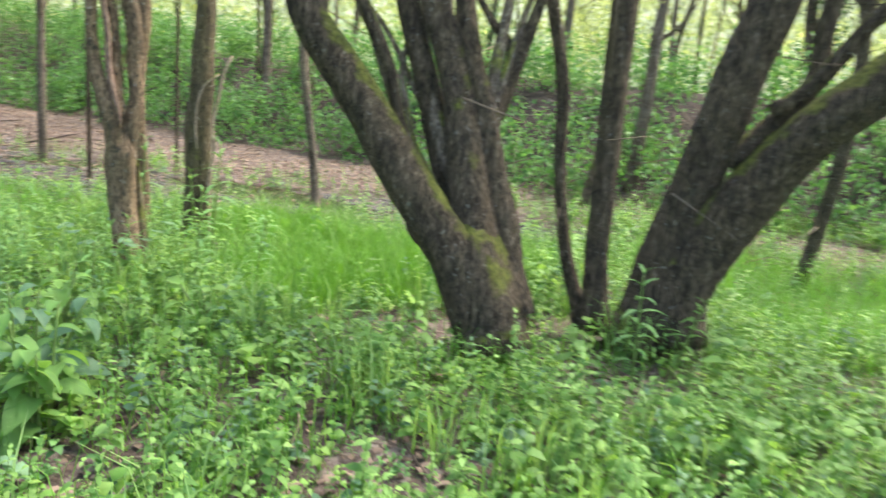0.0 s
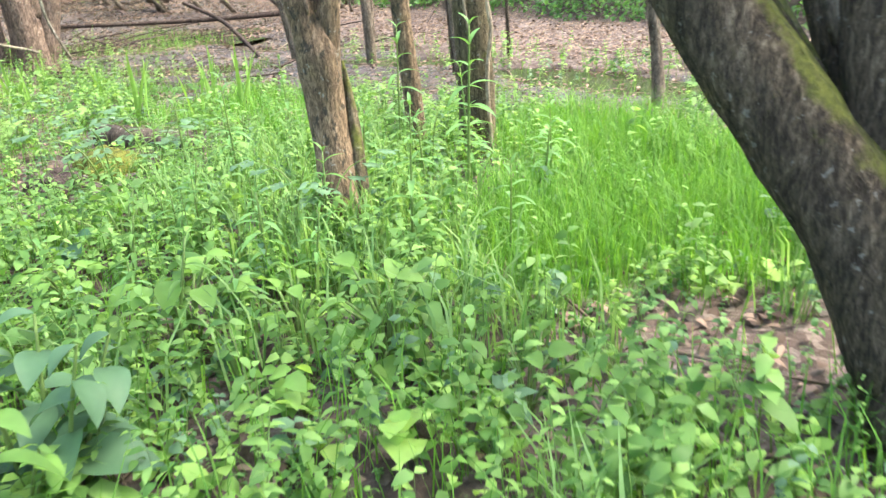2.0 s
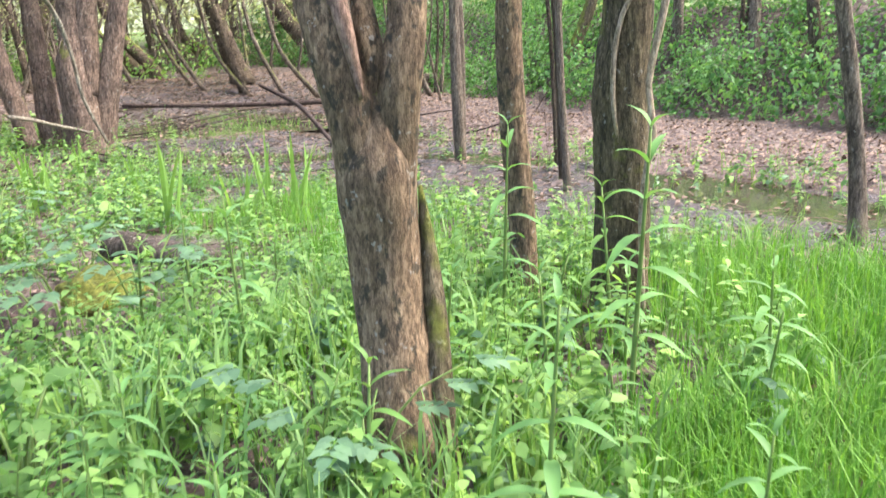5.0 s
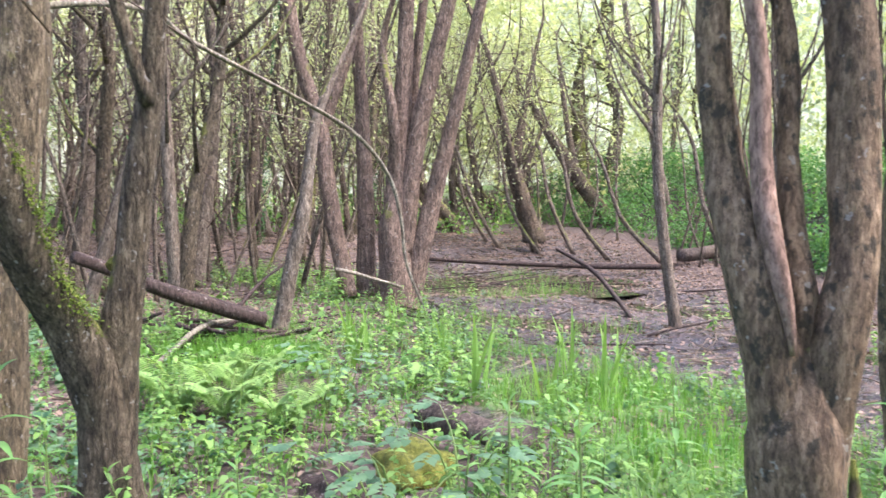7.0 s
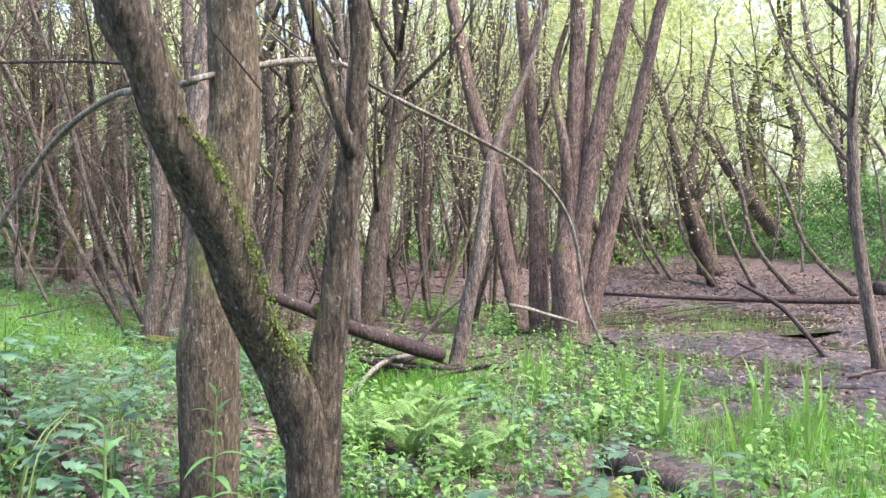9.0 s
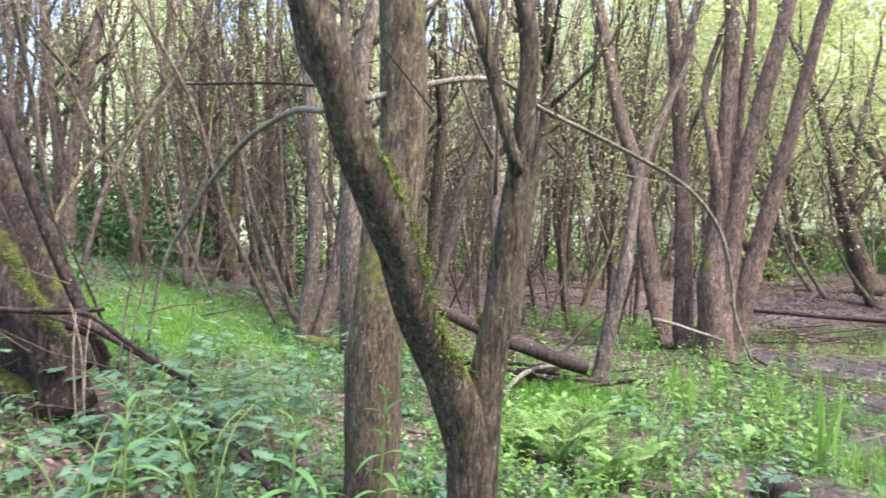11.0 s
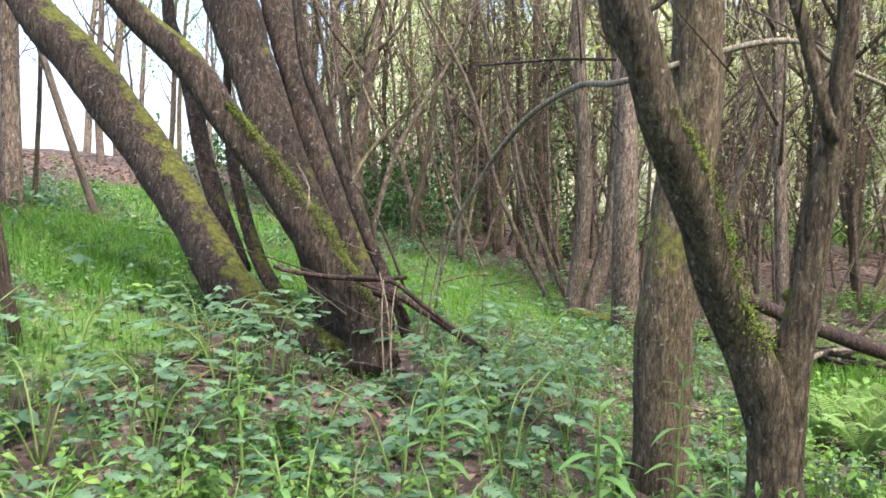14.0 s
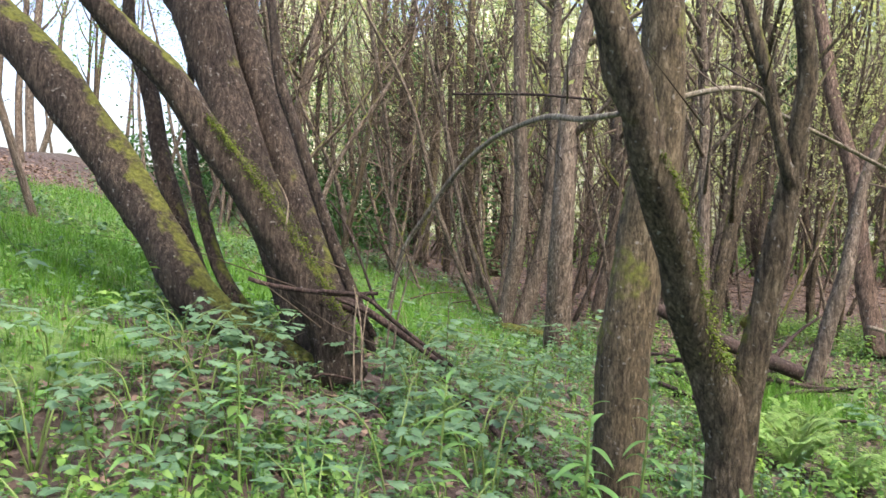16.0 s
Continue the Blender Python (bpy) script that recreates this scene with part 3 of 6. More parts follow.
ob = thing("willow_tree", 0, 0, 0, "dark forked willow leaning low over the undergrowth", "tree")
limb("trunk", ob, (1.48, 6.07, 2.38, 0.137), (1.43, 6.07, 2.2, 0.145), (1.31, 6.08, 1.84, 0.148), (1.25, 6.08, 1.54, 0.151), (1.14, 6.09, 1.12, 0.144), (1.05, 6.1, 0.75, 0.15), (0.98, 6.1, 0.3, 0.17), (0.95, 6.1, 0.04, 0.19), mat=M_BARK_DARK, grow=3.7, flare=0.35)
limb("limb", ob, (2.23, 5.72, 2.05, 0.116), (2, 5.78, 1.77, 0.145), (1.79, 5.85, 1.56, 0.148), (1.63, 5.94, 1.33, 0.154), (1.44, 6.01, 1.03, 0.176), (1.26, 6.08, 0.71, 0.191), (1.13, 6.09, 0.37, 0.198), (1.12, 6.09, 0.1, 0.2), mat=M_BARK_DARK, grow=3.3, flare=0.15)
limb("limb", ob, (1.72, 6.05, 2.15, 0.051), (1.7, 6.07, 1.74, 0.055), (1.48, 6.1, 1.44, 0.06), (1.31, 6.08, 1.24, 0.064), mat=M_BARK_DARK, grow=2.1)
limb("limb", ob, (1.97, 5.94, 2.16, 0.043), (1.81, 6, 1.91, 0.048), (1.66, 6.06, 1.69, 0.055), (1.51, 6.07, 1.56, 0.059), mat=M_BARK_DARK, grow=2)
crown(ob, [(1.48, 6.07, 6.1), (2.23, 5.72, 5.3), (1.72, 6.05, 4.2), (1.97, 5.94, 4.2), (2.57, 6.34, 5.5)], 260, 0.07, 0.9)

ob = thing("alder_tree", 0, 0, 0, "tan spotted tree forking into four upright stems", "tree")
limb("trunk", ob, (-2.559, 5.811, 1.108, 0.01), (-2.563, 5.814, 1.042, 0.045), (-2.567, 5.817, 0.961, 0.08), (-2.572, 5.82, 0.879, 0.105), (-2.573, 5.83, 0.724, 0.1), (-2.559, 5.827, 0.527, 0.094), (-2.518, 5.806, 0.282, 0.089), (-2.49, 5.792, 0.118, 0.097), mat=M_BARK_PALE, flare=0.3, sides=18)
limb("limb", ob, (-2.71, 5.69, 1.75, 0.036), (-2.7, 5.717, 1.49, 0.04), (-2.681, 5.714, 1.401, 0.044), (-2.652, 5.72, 1.313, 0.047), (-2.613, 5.726, 1.186, 0.054), (-2.592, 5.756, 1.057, 0.059), (-2.586, 5.775, 0.924, 0.061), (-2.581, 5.793, 0.758, 0.057), mat=M_BARK_PALE, grow=1.9)
limb("limb", ob, (-2.63, 5.73, 1.75, 0.02), (-2.614, 5.736, 1.483, 0.024), (-2.598, 5.729, 1.397, 0.026), (-2.581, 5.728, 1.323, 0.026), (-2.552, 5.732, 1.224, 0.02), (-2.535, 5.74, 1.137, 0.013), (-2.533, 5.75, 1.074, 0.006), mat=M_DEAD_BARE, grow=1.6, sides=10)
limb("limb", ob, (-2.66, 5.85, 1.75, 0.022), (-2.63, 5.829, 1.493, 0.023), (-2.612, 5.821, 1.39, 0.025), (-2.592, 5.814, 1.288, 0.027), (-2.567, 5.813, 1.185, 0.031), (-2.566, 5.821, 1.08, 0.034), (-2.57, 5.827, 0.973, 0.029), mat=M_BARK_PALE, grow=1.8)
limb("limb", ob, (-2.55, 5.91, 1.75, 0.05), (-2.535, 5.907, 1.49, 0.052), (-2.52, 5.896, 1.388, 0.051), (-2.509, 5.888, 1.312, 0.048), (-2.501, 5.873, 1.223, 0.049), (-2.509, 5.857, 1.133, 0.055), (-2.524, 5.853, 1.028, 0.058), (-2.538, 5.851, 0.892, 0.056), (-2.55, 5.853, 0.724, 0.055), mat=M_BARK_PALE, grow=2)
limb("limb", ob, (-2.498, 5.894, 0.85, 0.005), (-2.495, 5.906, 0.723, 0.018), (-2.481, 5.91, 0.553, 0.028), (-2.459, 5.897, 0.417, 0.033), (-2.437, 5.878, 0.253, 0.037), (-2.419, 5.861, 0.117, 0.042), mat=M_BARK_GREEN, flare=0.15, sides=10)
crown(ob, [(-2.67, 5.66, 3.5), (-2.58, 5.7, 3.2), (-2.6, 5.79, 3.4), (-2.47, 5.85, 3.7), (-1.87, 6.25, 5.5)], 260, 0.07, 0.9)

ob = thing("alder_tree", 0, 0, 0, "slim tan spotted upright trunk", "tree")
limb("trunk", ob, (-3.43, 7.43, 1.9, 0.058), (-3.44, 7.42, 1.67, 0.061), (-3.46, 7.4, 1.31, 0.062), (-3.45, 7.41, 0.81, 0.066), (-3.42, 7.43, 0.42, 0.065), (-3.41, 7.44, -0.13, 0.064), mat=M_BARK_PALE, grow=2.2, flare=0.35)
crown(ob, [(-3.43, 7.43, 4.1), (-2.83, 7.83, 5.5)], 260, 0.07, 0.9)

ob = thing("alder_tree", 0, 0, 0, "mossy trunk with a pale climbing vine", "tree")
limb("trunk", ob, (-2.87, 7.47, 1.93, 0.086), (-2.88, 7.46, 1.62, 0.094), (-2.88, 7.46, 1.3, 0.099), (-2.9, 7.45, 0.96, 0.109), (-2.89, 7.45, 0.49, 0.112), (-2.9, 7.45, -0.1, 0.118), mat=M_BARK_GREEN, grow=2.7, flare=0.35)
limb("vine", ob, (-2.63, 7.49, 1.6, 0.011), (-2.69, 7.46, 1.46, 0.016), (-2.71, 7.42, 1.25, 0.014), (-2.75, 7.4, 1, 0.013), (-2.73, 7.41, 0.82, 0.013), (-2.76, 7.39, 0.52, 0.013), (-2.76, 7.42, -0, 0.012), mat=M_VINE, sides=8, label="pale twisting climbing vine")
limb("vine", ob, (-2.71, 7.42, 1.44, 0.01), (-2.81, 7.36, 1.34, 0.01), (-2.86, 7.34, 1.19, 0.011), (-2.87, 7.33, 0.97, 0.011), (-2.86, 7.36, 0.77, 0.008), mat=M_VINE, sides=8, label="pale twisting climbing vine")
crown(ob, [(-2.87, 7.47, 4.6), (-2.27, 7.87, 5.5)], 260, 0.07, 0.9)

ob = thing("sapling", 0, 0, 0, "slim brown sapling at the edge of the mud", "tree")
limb("trunk", ob, (-2.87, 9.63, 1.73, 0.042), (-2.81, 9.65, 1.26, 0.046), (-2.73, 9.68, 0.77, 0.05), (-2.68, 9.69, 0.37, 0.051), (-2.64, 9.7, -0.15, 0.058), mat=M_BARK, grow=2, flare=0.35)
crown(ob, [(-2.87, 9.63, 3.7), (-2.27, 10.03, 5.5)], 260, 0.07, 0.9)

ob = thing("willow_tree", 0, 0, 0, "many-stemmed reddish willow on the pond's edge", "tree")
limb("trunk", ob, (-11.38, 8.66, 1.66, 0.089), (-11.39, 8.63, 0.99, 0.22), (-11.38, 8.65, 0.39, 0.239), (-11.36, 8.68, -0.21, 0.299), mat=M_BARK_RED, grow=2.8, flare=0.35)
limb("limb", ob, (-12.39, 7.31, 4.85, 0.081), (-12.3, 7.4, 4.37, 0.085), (-12.16, 7.59, 3.21, 0.092), (-11.96, 7.8, 2.34, 0.099), (-11.82, 7.89, 1.29, 0.11), (-11.63, 8.07, 0.09, 0.12), mat=M_BARK_RED, grow=2.7, flare=0.15)
limb("limb", ob, (-11.78, 8.48, 4.47, 0.053), (-11.9, 8.19, 3.35, 0.061), (-11.95, 7.84, 2.34, 0.069), mat=M_BARK_RED, grow=2.2)
limb("limb", ob, (-12.18, 8.3, 4.72, 0.078), (-12.03, 8.4, 2.84, 0.093), (-11.92, 8.41, 1.67, 0.112), (-11.81, 8.4, 0.05, 0.135), mat=M_BARK_RED, grow=2.6, flare=0.15)
limb("limb", ob, (-11.41, 8.82, 4.4, 0.1), (-11.44, 8.77, 2.77, 0.119), (-11.42, 8.68, 1.66, 0.142), (-11.39, 8.62, 0.69, 0.179), mat=M_BARK_RED, grow=3)
limb("limb", ob, (-11.07, 9.37, 4.35, 0.088), (-11.21, 9.04, 2.9, 0.11), (-11.29, 8.86, 1.88, 0.126), (-11.35, 8.72, 0.69, 0.168), mat=M_BARK_RED, grow=2.8)
limb("limb", ob, (-10.72, 9.66, 4.28, 0.068), (-10.93, 9.42, 3.02, 0.087), (-11.12, 9.24, 2.02, 0.107), (-11.23, 8.99, 0.91, 0.13), (-11.32, 8.78, -0.06, 0.149), mat=M_BARK_RED, grow=2.4, flare=0.15)
limb("limb", ob, (-11.68, 9.22, 4.5, 0.054), (-11.65, 9.03, 2.96, 0.069), (-11.57, 8.96, 1.81, 0.072), (-11.4, 8.86, 0.68, 0.09), mat=M_BARK_RED, grow=2.2)
crown(ob, [(-11.38, 8.66, 4.5), (-12.39, 7.31, 7.5), (-11.78, 8.48, 6.7), (-12.18, 8.3, 7.3), (-11.41, 8.82, 7.4), (-11.07, 9.37, 7.1), (-10.72, 9.66, 6.7), (-11.68, 9.22, 6.7), (-11.08, 9.62, 5.5)], 260, 0.07, 0.9)

ob = thing("willow_tree", 0, 0, 0, "dark forked willow leaning on the pond's far shore", "tree")
limb("trunk", ob, (-19.346, 15.097, 2.799, 0.143), (-19.273, 15.176, 2.298, 0.172), (-19.155, 15.327, 1.654, 0.201), (-19.03, 15.492, 1.011, 0.229), (-18.886, 15.68, 0.267, 0.273), mat=M_BARK_DARK, flare=0.3, sides=10, step=0.15)
limb("limb", ob, (-19.451, 14.351, 5.507, 0.042), (-19.336, 14.716, 4.263, 0.071), (-19.333, 14.918, 3.5, 0.114), (-19.325, 15.12, 2.656, 0.143), mat=M_BARK_DARK, grow=1.5, sides=8, step=0.2)
limb("limb", ob, (-19.482, 16.119, 5.675, 0.044), (-19.413, 15.796, 4.487, 0.073), (-19.325, 15.531, 3.458, 0.101), (-19.229, 15.266, 2.298, 0.129), mat=M_BARK_DARK, grow=1.5, sides=8, step=0.2)
limb("limb", ob, (-19.069, 16.219, 3.611, 0.029), (-19.133, 15.841, 2.882, 0.058), (-19.181, 15.474, 2.015, 0.086), (-19.151, 15.326, 1.583, 0.1), mat=M_BARK_DARK, sides=6, step=0.2)
twigs(ob, [(-19.3 + RNG.normal(0, 0.5), 15.4 + RNG.normal(0, 0.8), RNG.uniform(2, 5.5)) for _ in range(50)], RNG, 1.1, 0.008, M_DEAD)

ob = thing("willow_tree", 0, 0, 0, "dark crooked willow bending out from the bank", "tree")
limb("trunk", ob, (-22.991, 18.212, 4.248, 0.105), (-22.802, 18.511, 3.638, 0.157), (-22.477, 19.038, 2.679, 0.21), (-22.108, 19.64, 1.634, 0.227), (-21.7, 20.321, 0.589, 0.262), (-21.518, 20.623, 0.101, 0.297), mat=M_BARK_DARK, grow=2.0, flare=0.2, sides=10, step=0.15)
limb("limb", ob, (-22.963, 19.12, 5.522, 0.053), (-22.722, 19.187, 4.098, 0.088), (-22.476, 19.289, 2.861, 0.123), (-22.292, 19.339, 2.157, 0.14), mat=M_BARK_DARK, grow=1.5, sides=6, step=0.2)
twigs(ob, [(-22.7 + RNG.normal(0, 0.5), 18.8 + RNG.normal(0, 0.8), RNG.uniform(2, 5)) for _ in range(40)], RNG, 1.2, 0.009, M_DEAD)

ob = thing("willow_tree", 0, 0, 0, "dark slanting willow stem on the far shore", "tree", "slanting stems of the far shore")
limb("trunk", ob, (-23.139, 13.767, 4.799, 0.049), (-22.887, 14.012, 2.859, 0.097), (-22.629, 14.368, 1.648, 0.146), (-22.293, 14.937, 0.842, 0.178), (-22.152, 15.158, 0.373, 0.211), mat=M_BARK_DARK, grow=2.0, flare=0.2, sides=8, step=0.2)

ob = thing("willow_tree", 0, 0, 0, "dark slanting willow stem on the far shore", "tree", "slanting stems of the far shore")
limb("trunk", ob, (-28.485, 17.505, 5.572, 0.062), (-28.164, 17.816, 3.102, 0.124), (-27.891, 18.193, 1.817, 0.186), (-27.519, 18.84, 1.048, 0.227), (-27.339, 19.122, 0.452, 0.268), mat=M_BARK_DARK, grow=2.0, flare=0.2, sides=8, step=0.2)

ob = thing("willow_tree", 0, 0, 0, "dark slanting willow stem on the far shore", "tree", "slanting stems of the far shore")
limb("trunk", ob, (-30.703, 19.791, 5.319, 0.068), (-30.349, 20.133, 2.6, 0.136), (-30.185, 20.322, 1.558, 0.204), (-29.912, 20.81, 1.084, 0.25), (-29.714, 21.12, 0.428, 0.295), mat=M_BARK_DARK, grow=2.0, flare=0.2, sides=8, step=0.2)

ob = thing("willow_tree", 0, 0, 0, "dark slanting willow stem on the far shore", "tree", "slanting stems of the far shore")
limb("trunk", ob, (-23.474, 14.218, 4.249, 0.05), (-23.216, 14.468, 2.265, 0.099), (-23.146, 14.492, 1.397, 0.149), (-22.995, 14.734, 0.943, 0.182), (-22.851, 14.96, 0.465, 0.215), mat=M_BARK_DARK, grow=2.0, flare=0.2, sides=8, step=0.2)

ob = thing("sapling", 0, 0, 0, "leaning brown sapling in bright herbs", "tree")
limb("trunk", ob, (-9.49, 7.29, 2.95, 0.029), (-9.43, 6.96, 2.24, 0.049), (-9.4, 6.86, 1.72, 0.057), (-9.33, 6.77, 1.21, 0.068), (-9.36, 6.63, 0.58, 0.077), (-9.4, 6.49, -0.14, 0.092), mat=M_BARK, grow=1.7, sides=8)
crown(ob, [(-9.49, 7.29, 4.7), (-8.89, 7.69, 5.5)], 260, 0.07, 0.9)

ob = thing("willow_tree", 0, 0, 0, "mossy willow forked low into two arms", "tree")
limb("trunk", ob, (-4.935, 4.632, 0.834, 0.019), (-4.936, 4.626, 0.737, 0.082), (-4.936, 4.622, 0.615, 0.103), (-4.938, 4.627, 0.493, 0.106), (-4.939, 4.633, 0.347, 0.106), (-4.94, 4.639, 0.2, 0.114), (-4.941, 4.645, 0.052, 0.126), mat=M_BARK_MOSS, flare=0.25)
limb("limb", ob, (-4.286, 3.973, 2.217, 0.064), (-4.343, 4.042, 2.026, 0.072), (-4.398, 4.101, 1.829, 0.075), (-4.51, 4.193, 1.627, 0.084), (-4.622, 4.284, 1.411, 0.084), (-4.728, 4.355, 1.182, 0.085), (-4.844, 4.472, 0.938, 0.089), (-4.883, 4.549, 0.768, 0.105), (-4.925, 4.601, 0.544, 0.096), (-4.95, 4.629, 0.294, 0.087), mat=M_BARK_MOSS, grow=2.4)
limb("limb", ob, (-4.327, 3.913, 2.271, 0.041), (-4.329, 3.948, 2.148, 0.053), (-4.336, 4.006, 2.047, 0.057), (-4.342, 4.051, 1.965, 0.061), mat=M_BARK_MOSS, grow=2.2)
limb("limb", ob, (-4.782, 4.836, 2.3, 0.044), (-4.804, 4.827, 2.085, 0.045), (-4.826, 4.819, 1.865, 0.048), (-4.844, 4.791, 1.641, 0.055), (-4.859, 4.755, 1.411, 0.06), (-4.877, 4.733, 1.178, 0.063), (-4.893, 4.698, 0.94, 0.073), (-4.913, 4.67, 0.768, 0.086), (-4.935, 4.661, 0.569, 0.086), (-4.956, 4.653, 0.318, 0.082), mat=M_BARK_MOSS, grow=2.3)
limb("limb", ob, (-4.738, 4.624, 2.321, 0.027), (-4.758, 4.689, 2.103, 0.027), (-4.778, 4.746, 1.905, 0.027), (-4.798, 4.794, 1.75, 0.029), mat=M_BARK_MOSS, grow=1.8, sides=8)
limb("stub", ob, (-4.889, 4.645, 1.109, 0.021), (-4.904, 4.678, 1.122, 0.04), (-4.919, 4.721, 1.103, 0.047), (-4.927, 4.742, 1.031, 0.047), mat=M_MOSS, sides=9)
moss_tufts(ob, (-4.345, 4.14, 1.842, 0.008), (-4.408, 4.185, 1.783, 0.019), (-4.474, 4.253, 1.677, 0.023), (-4.535, 4.302, 1.563, 0.028), (-4.596, 4.352, 1.434, 0.028), (-4.657, 4.41, 1.256, 0.029), (-4.717, 4.464, 1.094, 0.032), (-4.78, 4.528, 0.955, 0.032), (-4.847, 4.599, 0.849, 0.028))
crown(ob, [(-5.29, 3.69, 5.2), (-5.25, 4.04, 5.3), (-5.1, 4.92, 5.2), (-4.5, 5.32, 5.5)], 260, 0.07, 0.9)

ob = thing("alder_tree", 0, 0, 0, "thick upright trunk with moss and peeling bark", "tree")
limb("trunk", ob, (-5.664, 4.344, 2.601, 0.115), (-5.659, 4.345, 2.259, 0.121), (-5.656, 4.342, 1.972, 0.124), (-5.643, 4.293, 1.684, 0.136), (-5.632, 4.253, 1.394, 0.139), (-5.622, 4.218, 1.103, 0.146), (-5.615, 4.195, 0.81, 0.155), (-5.611, 4.191, 0.516, 0.152), (-5.602, 4.186, 0.103, 0.147), (-5.6, 4.185, -0.166, 0.156), mat=M_BARK_GREEN, grow=3.3, flare=0.25)
crown(ob, [(-5.6, 4.4, 6.4), (-5, 4.8, 5.5)], 260, 0.07, 0.9)

ob = thing("willow_tree", 0, 0, 0, "clump of big mossy trunks leaning to one side", "tree")
limb("trunk", ob, (-6.363, 2.292, 0.735, 0.074), (-6.349, 2.335, 0.59, 0.14), (-6.336, 2.386, 0.446, 0.177), (-6.318, 2.422, 0.266, 0.206), mat=M_BARK_GREY, flare=0.3)
limb("limb", ob, (-6.885, -0.573, 3.089, 0.145), (-6.818, -0.06, 2.602, 0.176), (-6.741, 0.413, 2.075, 0.168), (-6.647, 0.787, 1.632, 0.163), (-6.535, 1.047, 1.351, 0.155), (-6.424, 1.318, 1.006, 0.167), (-6.333, 1.67, 0.756, 0.143), (-6.256, 2.058, 0.594, 0.117), (-6.168, 2.393, 0.477, 0.093), mat=M_BARK_GREY, grow=3.1)
limb("limb", ob, (-5.777, 1.031, 2.7, 0.082), (-5.864, 1.373, 2.364, 0.097), (-5.926, 1.601, 2.024, 0.097), (-5.989, 1.831, 1.715, 0.101), (-6.046, 2.029, 1.403, 0.116), (-6.104, 2.23, 1.086, 0.127), (-6.154, 2.398, 0.766, 0.142), (-6.187, 2.481, 0.478, 0.157), mat=M_BARK_GREY, grow=2.4, flare=0.15)
limb("limb", ob, (-7.077, 1.046, 3.059, 0.206), (-6.957, 1.271, 2.562, 0.18), (-6.837, 1.493, 2.087, 0.164), (-6.718, 1.715, 1.633, 0.152), (-6.601, 1.936, 1.24, 0.152), (-6.481, 2.142, 0.829, 0.16), (-6.36, 2.332, 0.476, 0.163), mat=M_BARK_GREY, grow=3.9)
limb("limb", ob, (-7.291, 1.319, 3.099, 0.11), (-7.178, 1.482, 2.68, 0.116), (-7.068, 1.684, 2.15, 0.118), (-6.958, 1.88, 1.641, 0.141), (-6.85, 2.055, 1.273, 0.15), (-6.742, 2.217, 0.961, 0.147), (-6.626, 2.348, 0.624, 0.14), mat=M_BARK_GREY, grow=2.8)
limb("limb", ob, (-6.518, 1.822, 2.881, 0.034), (-6.48, 1.896, 2.457, 0.042), (-6.462, 2.062, 2.038, 0.041), (-6.444, 2.246, 1.55, 0.041), (-6.426, 2.407, 1.179, 0.041), (-6.408, 2.548, 0.886, 0.037), (-6.38, 2.632, 0.633, 0.033), mat=M_BARK_GREY, grow=1.8, sides=8)
limb("limb", ob, (-7.446, 0.503, 2.49, 0.07), (-7.352, 0.637, 2.065, 0.073), (-7.261, 0.762, 1.741, 0.077), (-7.181, 0.956, 1.339, 0.075), (-7.101, 1.136, 0.993, 0.07), mat=M_BARK_GREY, grow=2)
limb("limb", ob, (-7.217, 0.967, 2.048, 0.04), (-7.075, 1.129, 1.559, 0.052), (-6.941, 1.306, 1.177, 0.055), (-6.817, 1.496, 0.938, 0.058), (-6.707, 1.759, 0.671, 0.056), mat=M_BARK_GREY, grow=2, sides=8)
moss_tufts(ob, (-5.859, 1.642, 2.104, 0.017), (-5.903, 1.79, 1.937, 0.031), (-5.954, 1.987, 1.678, 0.034), (-6, 2.158, 1.439, 0.038), (-6.044, 2.331, 1.162, 0.038), (-6.081, 2.465, 0.908, 0.035), (-6.106, 2.523, 0.742, 0.017))
crown(ob, [(-4.85, 0.9, 5.8), (-5.04, 1.34, 5.1), (-6.22, 1.28, 7), (-6.42, 1.58, 5.7), (-6.3, 1.89, 4.6), (-6.45, 1, 4.5), (-5.85, 1.4, 5.5)], 260, 0.07, 0.9)

ob = thing("dead_branch", 0, 0, 0, "long arching lichen-covered dead branch", "branch")
limb("branch", ob, (-5.55, 4.13, 2.17, 0.015), (-5.7, 4.44, 2.28, 0.016), (-6.01, 4.74, 2.39, 0.016), (-6.46, 5.05, 2.45, 0.016), (-6.78, 5.3, 2.37, 0.015), (-7.5, 6.12, 2.18, 0.017), (-7.98, 6.82, 1.94, 0.019), (-8.27, 7.25, 1.6, 0.02), (-8.31, 7.39, 1.21, 0.018), (-8.3, 7.44, 0.81, 0.016), (-8.26, 7.58, 0.41, 0.014), mat=M_LICHEN, sides=8, rough=0.16)

ob = thing("dead_branch", 0, 0, 0, "bent mossy dead branch reaching to the ground", "branch")
limb("branch", ob, (-5.6, 4.17, 2.18, 0.016), (-5.9, 3.93, 2.17, 0.017), (-6.49, 3.71, 2.25, 0.02), (-7.19, 3.38, 2.19, 0.021), (-7.58, 3.08, 1.97, 0.02), (-7.87, 2.78, 1.58, 0.018), (-8.06, 2.56, 1.23, 0.016), (-8.16, 2.42, 0.63, 0.016), mat=M_LICHEN, sides=8, rough=0.16)

ob = thing("dead_branch", 0, 0, 0, "thin straight dead shoot", "branch")
limb("branch", ob, (-5.4, 3.94, 2.21, 0.007), (-5.79, 3.63, 2.29, 0.008), (-6.17, 3.12, 2.34, 0.007), mat=M_DEAD, sides=8)

